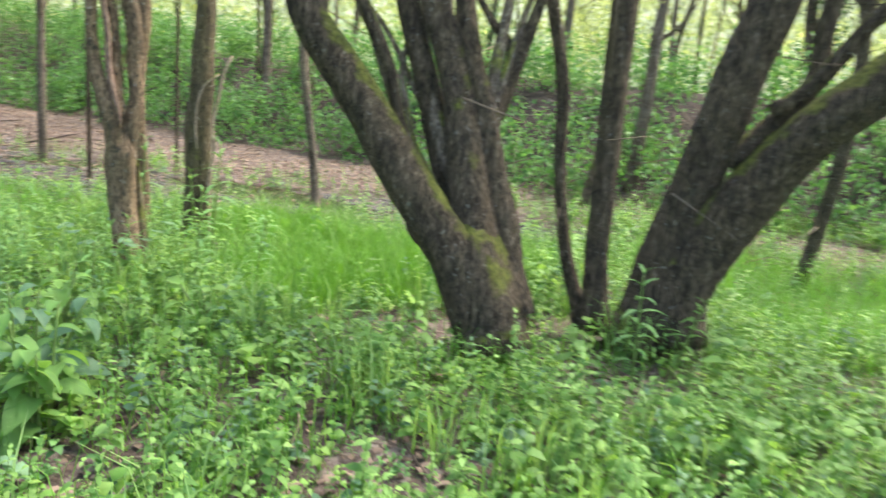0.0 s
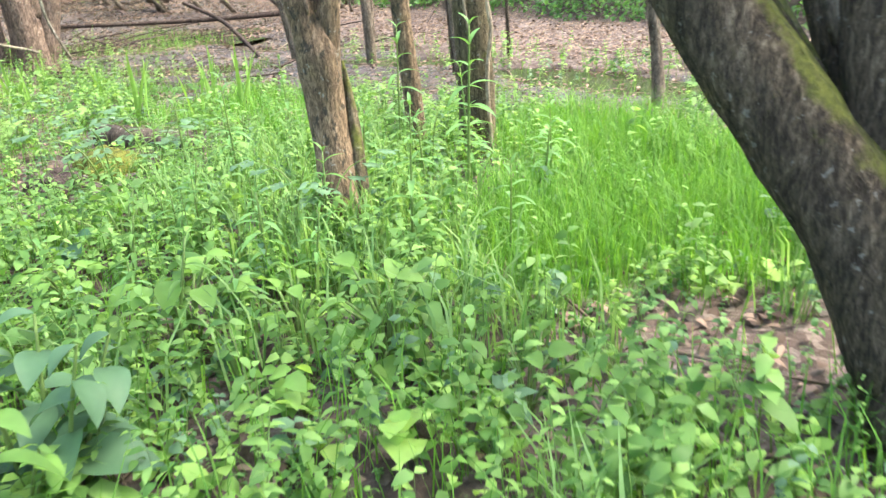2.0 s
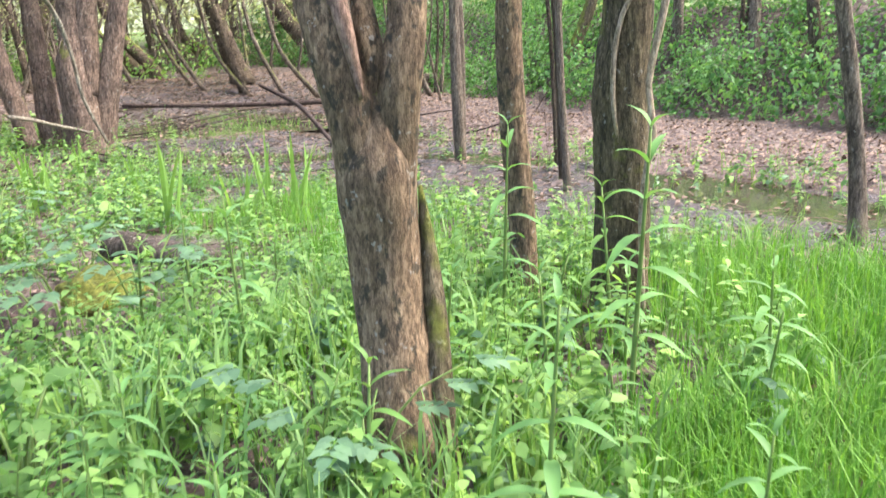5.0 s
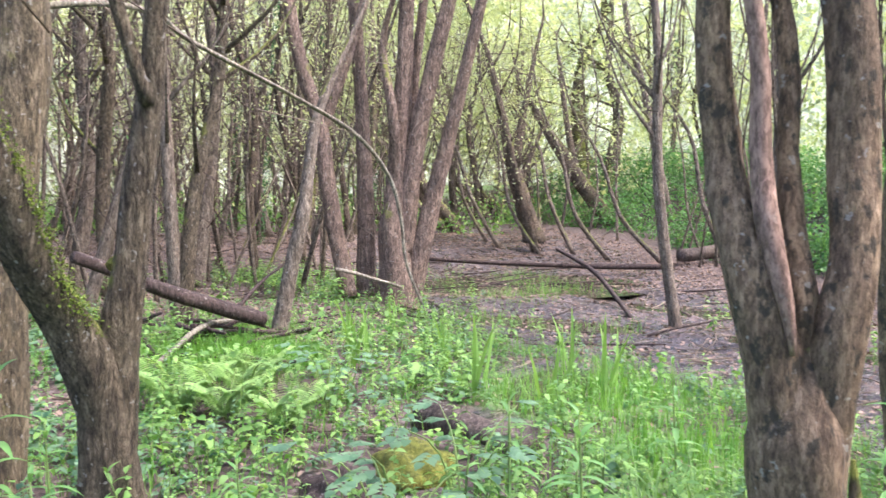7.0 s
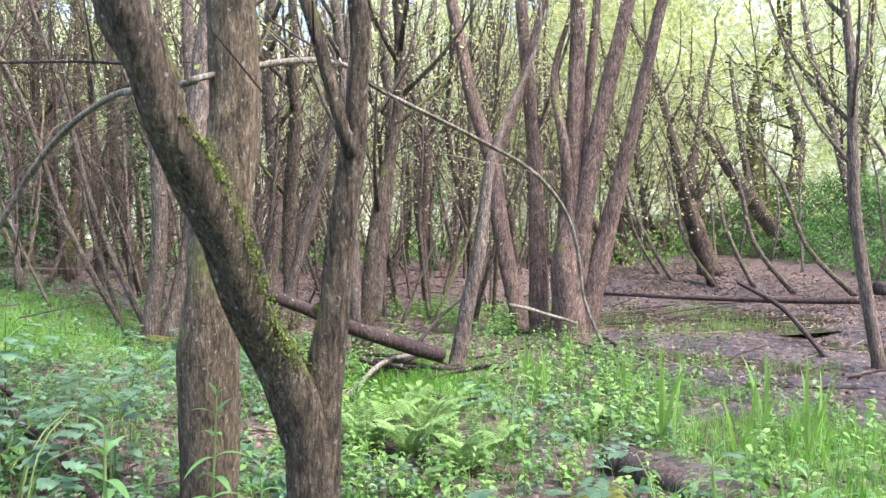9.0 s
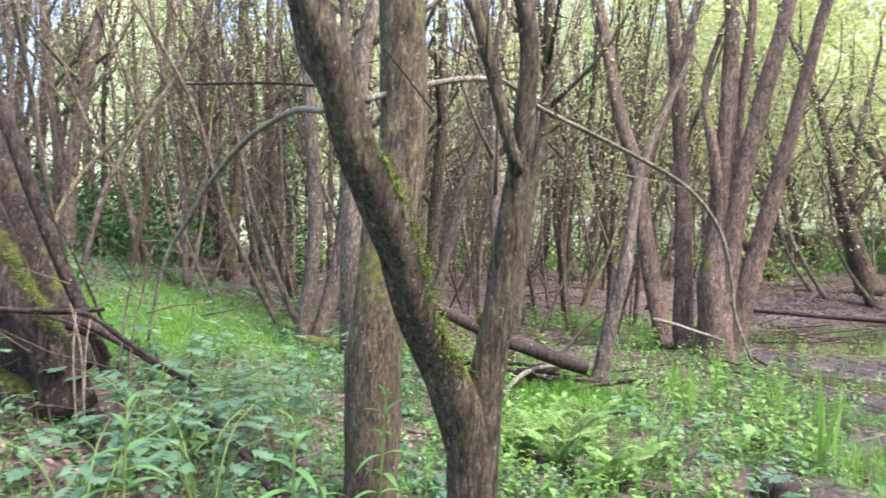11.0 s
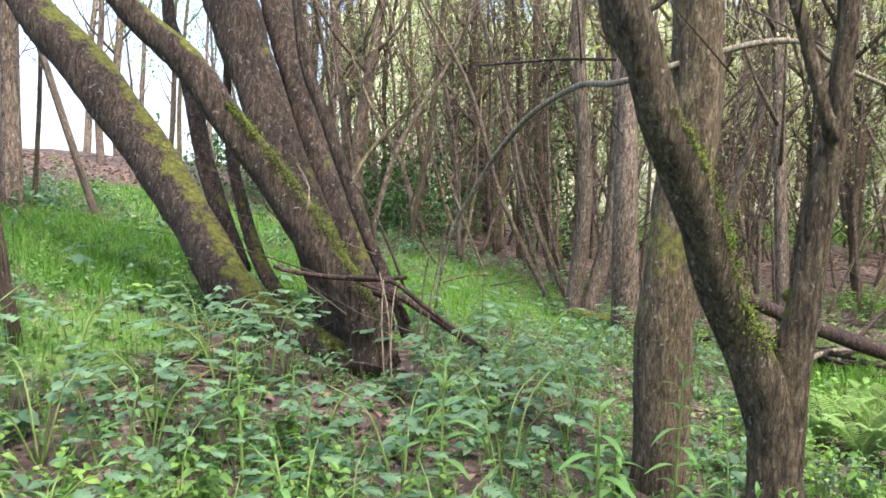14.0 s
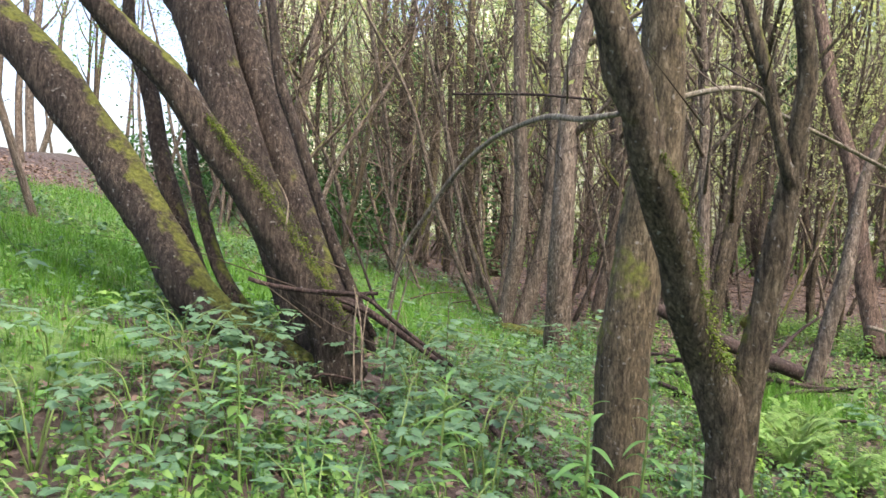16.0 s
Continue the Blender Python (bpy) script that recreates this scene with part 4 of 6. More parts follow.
ob = thing("fallen_log", 0, 0, 0, "fallen brown trunk lying on a heap of sticks", "log")
limb("log", ob, (-8.63, 4.64, 0.91, 0.053), (-8.75, 5, 0.75, 0.059), (-8.86, 5.46, 0.54, 0.067), (-8.95, 5.89, 0.38, 0.074), (-9.03, 6.29, 0.24, 0.07), mat=M_DEAD)

ob = thing("stick", 0, 0, 0, "dry broken stick leaning against the willow clump", "branch")
limb("stick", ob, (-6.23, 2.25, 1.02, 0.029), (-6.31, 2.48, 0.97, 0.027), (-6.36, 2.73, 0.83, 0.026), (-6.42, 2.94, 0.68, 0.022), (-6.48, 3.12, 0.55, 0.018), mat=M_DEAD, sides=8)

ob = thing("stick", 0, 0, 0, "dry broken stick leaning against the willow clump", "branch")
limb("stick", ob, (-6.33, 2.2, 1, 0.022), (-6.4, 2.53, 0.88, 0.022), (-6.36, 2.65, 0.74, 0.022), mat=M_DEAD, sides=8)

ob = thing("stick", 0, 0, 0, "dead bent stick standing in the mud", "branch")
limb("stick", ob, (-12.46, 11.94, 0.59, 0.028), (-11.43, 11.91, 0.31, 0.034), (-10.32, 11.57, -0.06, 0.031), (-9.25, 11.16, -0.37, 0.028), mat=M_DEAD, sides=8)

# ---- trees further off ----


def slim_tree(mat, seed, height, ivy=False):
    """One slim tree of unit girth, standing at the origin."""
    rng = np.random.default_rng(seed)
    ob = thing("slim_tree", 0, 0, 0, "slim upright alder with brown bark and sparse leaves", "tree", "slim trees of the wood")
    pts, x, y = [], 0.0, 0.0
    for k in range(6):
        u = k / 5
        pts.append((x, y, -0.15 + u * height, 0.1 * (1.15 - 0.85 * u)))
        x += rng.normal(0, 0.16)
        y += rng.normal(0, 0.16)
    limb("trunk", ob, *pts[::-1], mat=mat, sides=8, step=0.35, flare=0.35, rough=0.07)
    tips = []
    for k in range(7):
        z0 = height * rng.uniform(0.1, 0.8)
        a, L = rng.uniform(0, 6.28), rng.uniform(0.6, 1.7)
        u = z0 / height
        bx, by = np.interp(u, np.linspace(0, 1, 6), [p[0] for p in pts]), np.interp(u, np.linspace(0, 1, 6), [p[1] for p in pts])
        mid = (bx + math.cos(a) * L * 0.5, by + math.sin(a) * L * 0.5, z0 + L * 0.5, 0.022)
        tip = (bx + math.cos(a) * L * 0.85, by + math.sin(a) * L * 0.85, z0 + L * 1.35, 0.008)
        limb("limb", ob, tip, mid, (bx, by, z0, 0.04), mat=mat, sides=5, step=0.3, rough=0.04)
        tips += [tip[:3]] if z0 < 2.5 else [tip[:3], mid[:3]]
    starts = [(p[0] + rng.normal(0, 0.08), p[1] + rng.normal(0, 0.08), rng.uniform(0.6, height * 0.8)) for p in pts for _ in range(7)]
    twigs(ob, starts, rng, 0.9, 0.007)
    crown(ob, tips + [(pts[-1][0], pts[-1][1], height - 0.3), (0, 0, height * 0.6), (0.2, 0, height * 0.45)], 36, 0.06, 0.95, rng=rng)
    if ivy:
        k = 900
        z = rng.uniform(0, height * 0.55, k)
        a = rng.uniform(0, 6.28, k)
        r = rng.uniform(0.1, 0.24, k)
        base = np.stack([np.cos(a) * r, np.sin(a) * r, z], 1)
        v = leaf_cloud(base, np.stack([np.cos(a), np.sin(a), -0.5 + 0 * a], 1), np.tile((0, 0, 1.0), (k, 1)), rng.uniform(0.05, 0.1, k), rng.uniform(0.05, 0.09, k))
        leaves_mesh("ivy", v, M_IVY, ob, "dark green climbing ivy")
        ob["label"] = "slim tree wrapped in dark green ivy"
    return ob


KINDS = [slim_tree(M_BARK, 1, 9.0), slim_tree(M_BARK_DARK, 2, 8.0), slim_tree(M_BARK_GREEN, 3, 9.5), slim_tree(M_BARK_MOSS, 4, 8.5), slim_tree(M_BARK, 5, 7.5), slim_tree(M_BARK_DARK, 6, 9.0, True)]
for made, (kx, ky) in zip(KINDS, ((-15.5, -1.0), (-7.4, 18.6), (-16.5, 3.0), (-13.2, 5.2), (-3.0, 18.2), (-17.5, -2.6))):
    made.matrix_basis = pose(kx, ky, gz(kx, ky) - 0.05)


def bg(x, y, lx, ly, r, kind=None):
    """A slim tree at (x, y), leaning by (lx, ly) a metre, of radius r near the ground."""
    k = RNG.integers(0, 5) if kind is None else kind
    g = r / 0.1
    lean = Vector((lx, ly, 1)).to_track_quat("Z", "Y").to_matrix().to_4x4()
    grown = Matrix.Diagonal((g, g, RNG.uniform(0.9, 1.15), 1))
    return copy_thing(KINDS[k], Matrix.Translation((x, y, gz(x, y) - 0.05)) @ lean @ pose(0, 0, 0, 0, 0, RNG.uniform(0, 360)) @ grown)


bg(-7.37, 11.20, 0.009, 0.009, 0.058, 0)
bg(-7.6, 11.45, -0.05, 0.02, 0.045, 0)
bg(0.29, 12.69, -0.161, -0.004, 0.097)
bg(0.87, 13.83, 0.077, 0.000, 0.096)
bg(2.45, 8.90, 0.087, -0.017, 0.063)
bg(-5.76, 17.30, -0.073, -0.028, 0.083)
bg(-22.98, -0.09, -0.006, 0.033, 0.167)
bg(-17.43, 1.54, 0.000, 0.002, 0.113)
bg(-22.45, -2.49, 0.044, -0.141, 0.089)
bg(-11.69, 3.37, 0.000, -0.017, 0.097)
bg(-11.70, 3.55, -0.003, 0.062, 0.105)
bg(-27.05, 3.67, 0.000, 0.009, 0.196)
bg(-20.57, 5.75, 0.023, 0.257, 0.172)
bg(-10.70, 5.80, 0.020, 0.125, 0.087)
bg(-11.34, 4.84, 0.011, 0.241, 0.066)
bg(-20.41, 9.23, 0.009, 0.029, 0.149)
bg(-25.51, 22.66, -0.018, -0.024, 0.295)
bg(-24.47, 22.36, 0.001, 0.003, 0.246)
bg(-8.89, 11.26, -0.062, -0.064, 0.064)
bg(-19.12, 20.28, -0.115, -0.126, 0.120)
bg(-17.82, 15.02, -0.182, -0.278, 0.1)
bg(-28.42, 21.47, -0.008, -0.012, 0.171)
bg(-8.11, -1.75, 0.011, -0.011, 0.089)
bg(-8.60, -1.91, -0.026, 0.031, 0.024)
bg(-8.76, -1.26, 0.158, -0.222, 0.035)
bg(-7.96, -2.04, -0.017, 0.023, 0.068)
bg(-14.44, -5.17, -0.013, 0.019, 0.062)
bg(-10.59, 4.06, 0.000, 0.072, 0.133)
bg(-17.11, 1.52, 0.002, -0.009, 0.100)
bg(-5.08, 0.79, 0.075, -0.090, 0.033)
bg(-5.65, 10.78, -0.027, -0.018, 0.029)
bg(-5.39, 10.51, -0.023, -0.014, 0.033)
bg(-6.33, 11.61, -0.033, -0.024, 0.024)
bg(-6.25, 10.67, -0.021, -0.015, 0.028)
bg(-5.78, 12.08, -0.009, -0.004, 0.024)
bg(-21.97, 9.51, -0.019, -0.074, 0.146)
bg(-25.23, 7.63, 0.002, 0.018, 0.134)
bg(-21.52, 5.95, 0.015, 0.146, 0.126)
bg(-14.85, 8.30, 0.009, 0.027, 0.048)
bg(-14.30, 4.82, 0.002, 0.069, 0.106)
bg(-10.70, 5.76, -0.003, -0.020, 0.075)
bg(-13.98, 6.47, 0.010, 0.062, 0.110)


def wood():
    """The rest of the wood, scattered."""
    rng = np.random.default_rng(21)
    placed = []
    for x0, x1, y0, y1, many in ((-34, -14, -3, 10, 38), (-32, -15, -3, 4, 20), (-32, -13, 8, 17, 24), (-30, -8, -12, -5, 14), (-26, 12, 18, 30, 40), (4, 14, 6, 14, 10), (-8, 6, 17, 21, 10)):
        done = 0
        while done < many:
            x, y = rng.uniform(x0, x1), rng.uniform(y0, y1)
            if any((x - a) ** 2 + (y - b) ** 2 < 0.4 for a, b in placed):
                continue
            if float(near_chain(np.array([x]), np.array([y]), DITCH)[0]) > 0.1:
                continue
            placed.append((x, y))
            done += 1
            bg(x, y, rng.normal(0, 0.06), rng.normal(0, 0.06), rng.choice([0.04, 0.06, 0.08, 0.11]) * rng.uniform(0.8, 1.2), 5 if rng.random() < (0.3 if many == 34 else 0.08) else None)


wood()


def thicket_stem(seed):
    """A bent thin stem with bare twigs."""
    rng = np.random.default_rng(seed)
    ob = thing("thicket_sapling", 0, 0, 0, "thin bare bent sapling with fine twigs", "sapling", "saplings of the thicket")
    h, x, y, pts = rng.uniform(4.0, 6.5), 0.0, 0.0, []
    drift = rng.normal(0, 0.24, 2)
    for k in range(5):
        pts.append((x, y, -0.1 + h * k / 4, 0.032 * (1.1 - 0.2 * k)))
        x, y = x + drift[0] + rng.normal(0, 0.12), y + drift[1] + rng.normal(0, 0.12)
    limb("trunk", ob, *pts[::-1], mat=M_BARK, sides=6, step=0.3, rough=0.05)
    rows = smooth_path(pts, 0.15)
    twigs(ob, [tuple(r[:3]) for r in rows[3:]] + [tuple(r[:3]) for r in rows[8:]], rng, 0.9, 0.006, M_TWIG, up=0.7)
    return ob


LEANERS = []


def thicket():
    rng = np.random.default_rng(77)
    stems = [thicket_stem(k) for k in (41, 42, 43, 44)]
    for ob, (x, y) in zip(stems, ((-14.0, 7.4), (-19.0, 6.2), (-13.4, 2.9), (-21.0, 12.0))):
        ob.matrix_basis = pose(x, y, gz(x, y))
    LEANERS.extend(stems)
    done = 0
    while done < 230:
        x, y = rng.uniform(-27, -12), rng.uniform(-2.5, 18)
        if float(near_chain(np.array([x]), np.array([y]), DITCH)[0]) > 0.12:
            continue
        done += 1
        g = rng.uniform(0.6, 1.4)
        copy_thing(stems[done % 4], pose(x, y, gz(x, y), rng.normal(0, 12), rng.normal(0, 12), rng.uniform(0, 360)) @ Matrix.Diagonal((g, g, rng.uniform(0.8, 1.2), 1)))


thicket()

# ---- bank, hedge and distance ----


def shrub_mass(name, label, pts, mat, size, per, spread, seed):
    rng = np.random.default_rng(seed)
    ob = crown(None, pts, per, size, spread, mat, name, rng)
    return tagged(ob, label, "undergrowth", kind="stuff")


def puddle(pool):
    """A shallow pool; the basin's banks draw its shore."""
    x, y, rx, ry, turn = pool
    ang = np.linspace(0, 2 * math.pi, 48, endpoint=False)
    c, s = math.cos(turn), math.sin(turn)
    z = float(land_z(np.array(x), np.array(y))) - 0.013
    ring = [(x + c * np.cos(a) * rx * 1.35 - s * np.sin(a) * ry * 1.35, y + s * np.cos(a) * rx * 1.35 + c * np.sin(a) * ry * 1.35, z) for a in ang]
    faces = [(0, k + 1, (k + 1) % 48 + 1) for k in range(48)]
    return tagged(link_mesh("water", [(x, y, z)] + ring, faces, M_WATER), "shallow dark pool reflecting the sky", "water", kind="structure")


for pool in POOLS:
    puddle(pool)


def far_treeline():
    """A backdrop of the wood's pale leafy edge far beyond, with a ragged top and a glow of its own."""
    m, n, l, p = material("far_leaves_glow")
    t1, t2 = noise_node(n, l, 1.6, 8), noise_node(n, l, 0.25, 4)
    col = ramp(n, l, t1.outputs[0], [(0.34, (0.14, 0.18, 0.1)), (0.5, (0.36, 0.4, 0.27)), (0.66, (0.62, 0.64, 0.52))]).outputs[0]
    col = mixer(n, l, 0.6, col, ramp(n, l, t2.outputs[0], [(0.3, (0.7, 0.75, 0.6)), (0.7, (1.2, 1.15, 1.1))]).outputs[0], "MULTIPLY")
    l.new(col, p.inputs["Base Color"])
    # emission in the leaf colours stands in for bright, hazy daylight far off
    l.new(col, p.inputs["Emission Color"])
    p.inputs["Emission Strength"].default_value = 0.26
    p.inputs["Roughness"].default_value = 1.0
    verts, faces = [], []
    rng = np.random.default_rng(12)
    k = 260
    for i in range(k):
        a = 0.05 + (3.62 - 0.05) * i / (k - 1)
        d = 58 + 1.5 * math.sin(i * 0.7) + rng.normal(0, 0.6)
        x, y = -4 + d * math.cos(a), 5 + d * math.sin(a)
        top = 17 * (1 - 0.75 * smooth(3.4, 3.62, a)) + 2.5 * math.sin(i * 0.31) + rng.normal(0, 0.9)
        for j in range(9):
            q = 1 + 0.012 * rng.normal()
            verts.append((-4 + (x + 4) * q, 5 + (y - 5) * q, gz(x, y) - 0.5 + top * j / 8))
    for i in range(k - 1):
        for j in range(8):
            a = i * 9 + j
            faces.append((a, a + 9, a + 10, a + 1))
    tagged(link_mesh("backdrop", verts, faces, m), "pale green glowing backdrop of the hazy far wood edge", "trees", kind="structure")


far_treeline()


def bank_growth():
    rng = np.random.default_rng(5)
    pts = []
    while len(pts) < 1500:
        x = rng.uniform(-30, 9)
        y = np.interp(x, [p[0] for p in BANK_LINE[::-1]], [p[1] for p in BANK_LINE[::-1]]) + rng.uniform(-0.4, 4.5)
        pts.append((x, y, gz(x, y) + rng.uniform(0.0, 0.75)))
    shrub_mass("bank_undergrowth", "dense dark green nettles and ivy over the bank", pts, M_BANK, 0.085, 70, 0.34, 6)
    pts = []
    for _ in range(2000):
        a, d = rng.uniform(0.1, 3.5), rng.uniform(24, 46)
        x, y = -4 + d * math.cos(a), 5 + d * math.sin(a)
        pts.append((x, y, gz(x, y) + 0.3 + 11 * rng.uniform(0, 1)))
    for _ in range(480):
        a, d = rng.uniform(2.48, 2.8), rng.uniform(26, 44)
        x, y = -4 + d * math.cos(a), 3 + d * math.sin(a)
        pts.append((x, y, gz(x, y) + rng.uniform(2, 15)))
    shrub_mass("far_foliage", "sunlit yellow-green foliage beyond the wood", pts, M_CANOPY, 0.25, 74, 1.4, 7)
    pts = []
    for _ in range(350):
        x, y = rng.uniform(-27, -12), rng.uniform(4.5, 19)
        pts.append((x, y, gz(x, y) + rng.uniform(1.6, 8.5)))
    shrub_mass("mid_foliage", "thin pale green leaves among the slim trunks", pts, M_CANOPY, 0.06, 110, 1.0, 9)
    pts = []
    for _ in range(260):
        x, y = rng.uniform(-27, -15), rng.uniform(-8, 4.5)
        pts.append((x, y, gz(x, y) + rng.uniform(2.2, 9)))
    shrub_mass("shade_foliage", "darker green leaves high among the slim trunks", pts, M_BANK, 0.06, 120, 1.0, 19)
    pts = []
    for _ in range(260):
        x = rng.uniform(-30, -15)
        y = rng.uniform(2, 17)
        pts.append((x - 6, y, gz(x - 6, y) + rng.uniform(0.0, 0.7)))
    shrub_mass("far_undergrowth", "bright green low growth beyond the pond", pts, M_NETTLE, 0.13, 60, 0.55, 10)
    pts = []
    for _ in range(160):
        x, y = rng.uniform(-20, -15), rng.uniform(-4, 1)
        pts.append((x, y, gz(x, y) + rng.uniform(0.1, 1.0)))
    for k in range(80):
        x, y = rng.uniform(-24, -17), rng.uniform(-3.0, 1.2)
        pts.append((x, y, gz(x, y) + 0.3 + 3.2 * rng.uniform(0, 1) ** 1.6))
    shrub_mass("ivy_thicket", "dark ivy thicket between slim trunks", pts, M_IVY, 0.1, 60, 0.5, 8)


bank_growth()

# ---- undergrowth ----
TRUNKS = ((-0.07, 5.95, 0.3), (0.62, 6.4, 0.2), (1.0, 6.4, 0.3), (-2.48, 5.84, 0.16), (-3.4, 7.45, 0.12), (-2.9, 7.45, 0.16), (-5.25, 4.65, 0.18), (-5.6, 4.2, 0.2), (-6.35, 2.4, 0.35), (-11.4, 8.6, 0.5), (-5.85, 6.8, 0.42), (-5.5, 6.85, 0.3), (-6.2, 6.75, 0.3), (-5.3, 6.15, 0.36), (-6.6, 5.45, 0.3), (-7.2, 5.7, 0.3), (-5.2, 5.72, 0.3))


def scatter(rng, count, x0, x1, y0, y1, weight):
    x, y = rng.uniform(x0, x1, count), rng.uniform(y0, y1, count)
    keep = rng.uniform(0, 1, count) < weight(x, y)
    for tx, ty, r in TRUNKS:
        keep &= np.hypot(x - tx, y - ty) > r
    return x[keep], y[keep]


def plants_cover(name, label, mat, count, seed, weight, height, pairs, leaf, box=(-15, 9, -5, 12), wide=0.68):
    """Leafy stems with pairs of leaves, over a stretch of ground."""
    rng = np.random.default_rng(seed)
    x, y = scatter(rng, count, *box, weight)
    n = len(x)
    h = height * rng.uniform(0.4, 1.4, n)
    own = np.exp(rng.normal(0, 0.3, n))
    z = ground_z(x, y)
    lean = rng.normal(0, 0.18, (n, 2))
    out = []
    for k in range(pairs):
        u = 0.3 + 0.7 * (k + 1) / pairs
        a = rng.uniform(0, 6.28, n) + k * 1.57
        for half in (0, math.pi):
            base = np.stack([x + lean[:, 0] * h * u, y + lean[:, 1] * h * u, z + h * u], 1)
            way = np.stack([np.cos(a + half), np.sin(a + half), rng.uniform(-0.5, 0.6, n)], 1)
            L = leaf * own * rng.uniform(0.7, 1.25, n) * (1.15 - 0.5 * u)
            out.append(leaf_cloud(base, way, np.tile((0, 0, 1.0), (n, 1)) + rng.normal(0, 0.25, (n, 3)), L, L * wide))
    tagged(leaves_mesh(name, np.concatenate(out), mat), label, "undergrowth", kind="stuff")
    side = np.stack([x, y, z], 1)
    top = np.stack([x + lean[:, 0] * h, y + lean[:, 1] * h, z + h], 1)
    a = rng.uniform(0, 6.28, n)
    w = np.stack([np.cos(a), np.sin(a), 0 * a], 1) * 0.003
    v = np.stack([side - w, side + w, top + w * 0.5, top - w * 0.5], 1)
    tris = (np.arange(n)[:, None, None] * 4 + np.array([(0, 1, 2), (0, 2, 3)])[None]).reshape(-1, 3)
    tagged(fast_mesh(name + "_stems", v, tris, M_STEM), "thin green stems of low plants", "undergrowth", kind="stuff")


def cover(x, y):
    """How much low growth stands at a place."""
    bare = np.maximum(near_spots(x, y, BARE) * 1.6, near_chain(x, y, STRIP) * 2.2)
    wet = np.maximum(near_chain(x, y, DITCH) * 2.4, near_chain(x, y, SPUR) * 1.4)
    grass = smooth(0, 0.45, near_spots(x, y, GRASSY)) * 0.96
    clump = 0.72 + 0.36 * np.sin(2.3 * x + 1.1 * y) * np.sin(1.9 * y - 1.4 * x) + 0.25 * np.sin(5.1 * x - 1.7 * y) * np.sin(4.3 * y + 2.2 * x)
    clump = clump * (1 - 0.45 * smooth(-3.2, -5.0, x))
    trod = 0.35 * smooth(0.0, 0.6, near_chain(x, y, TRACK))
    return np.clip(clump * (1 - bare) * (1 - wet) * (1 - grass) * (1 - trod), 0.05, 1) * (past_bank(x, y) < 0.5) * (wet < 1.6) * (0.12 + 0.88 * smooth(4.5, 2.5, np.hypot(np.maximum(0, x - 2.5), np.maximum(0, 0.5 - y))))


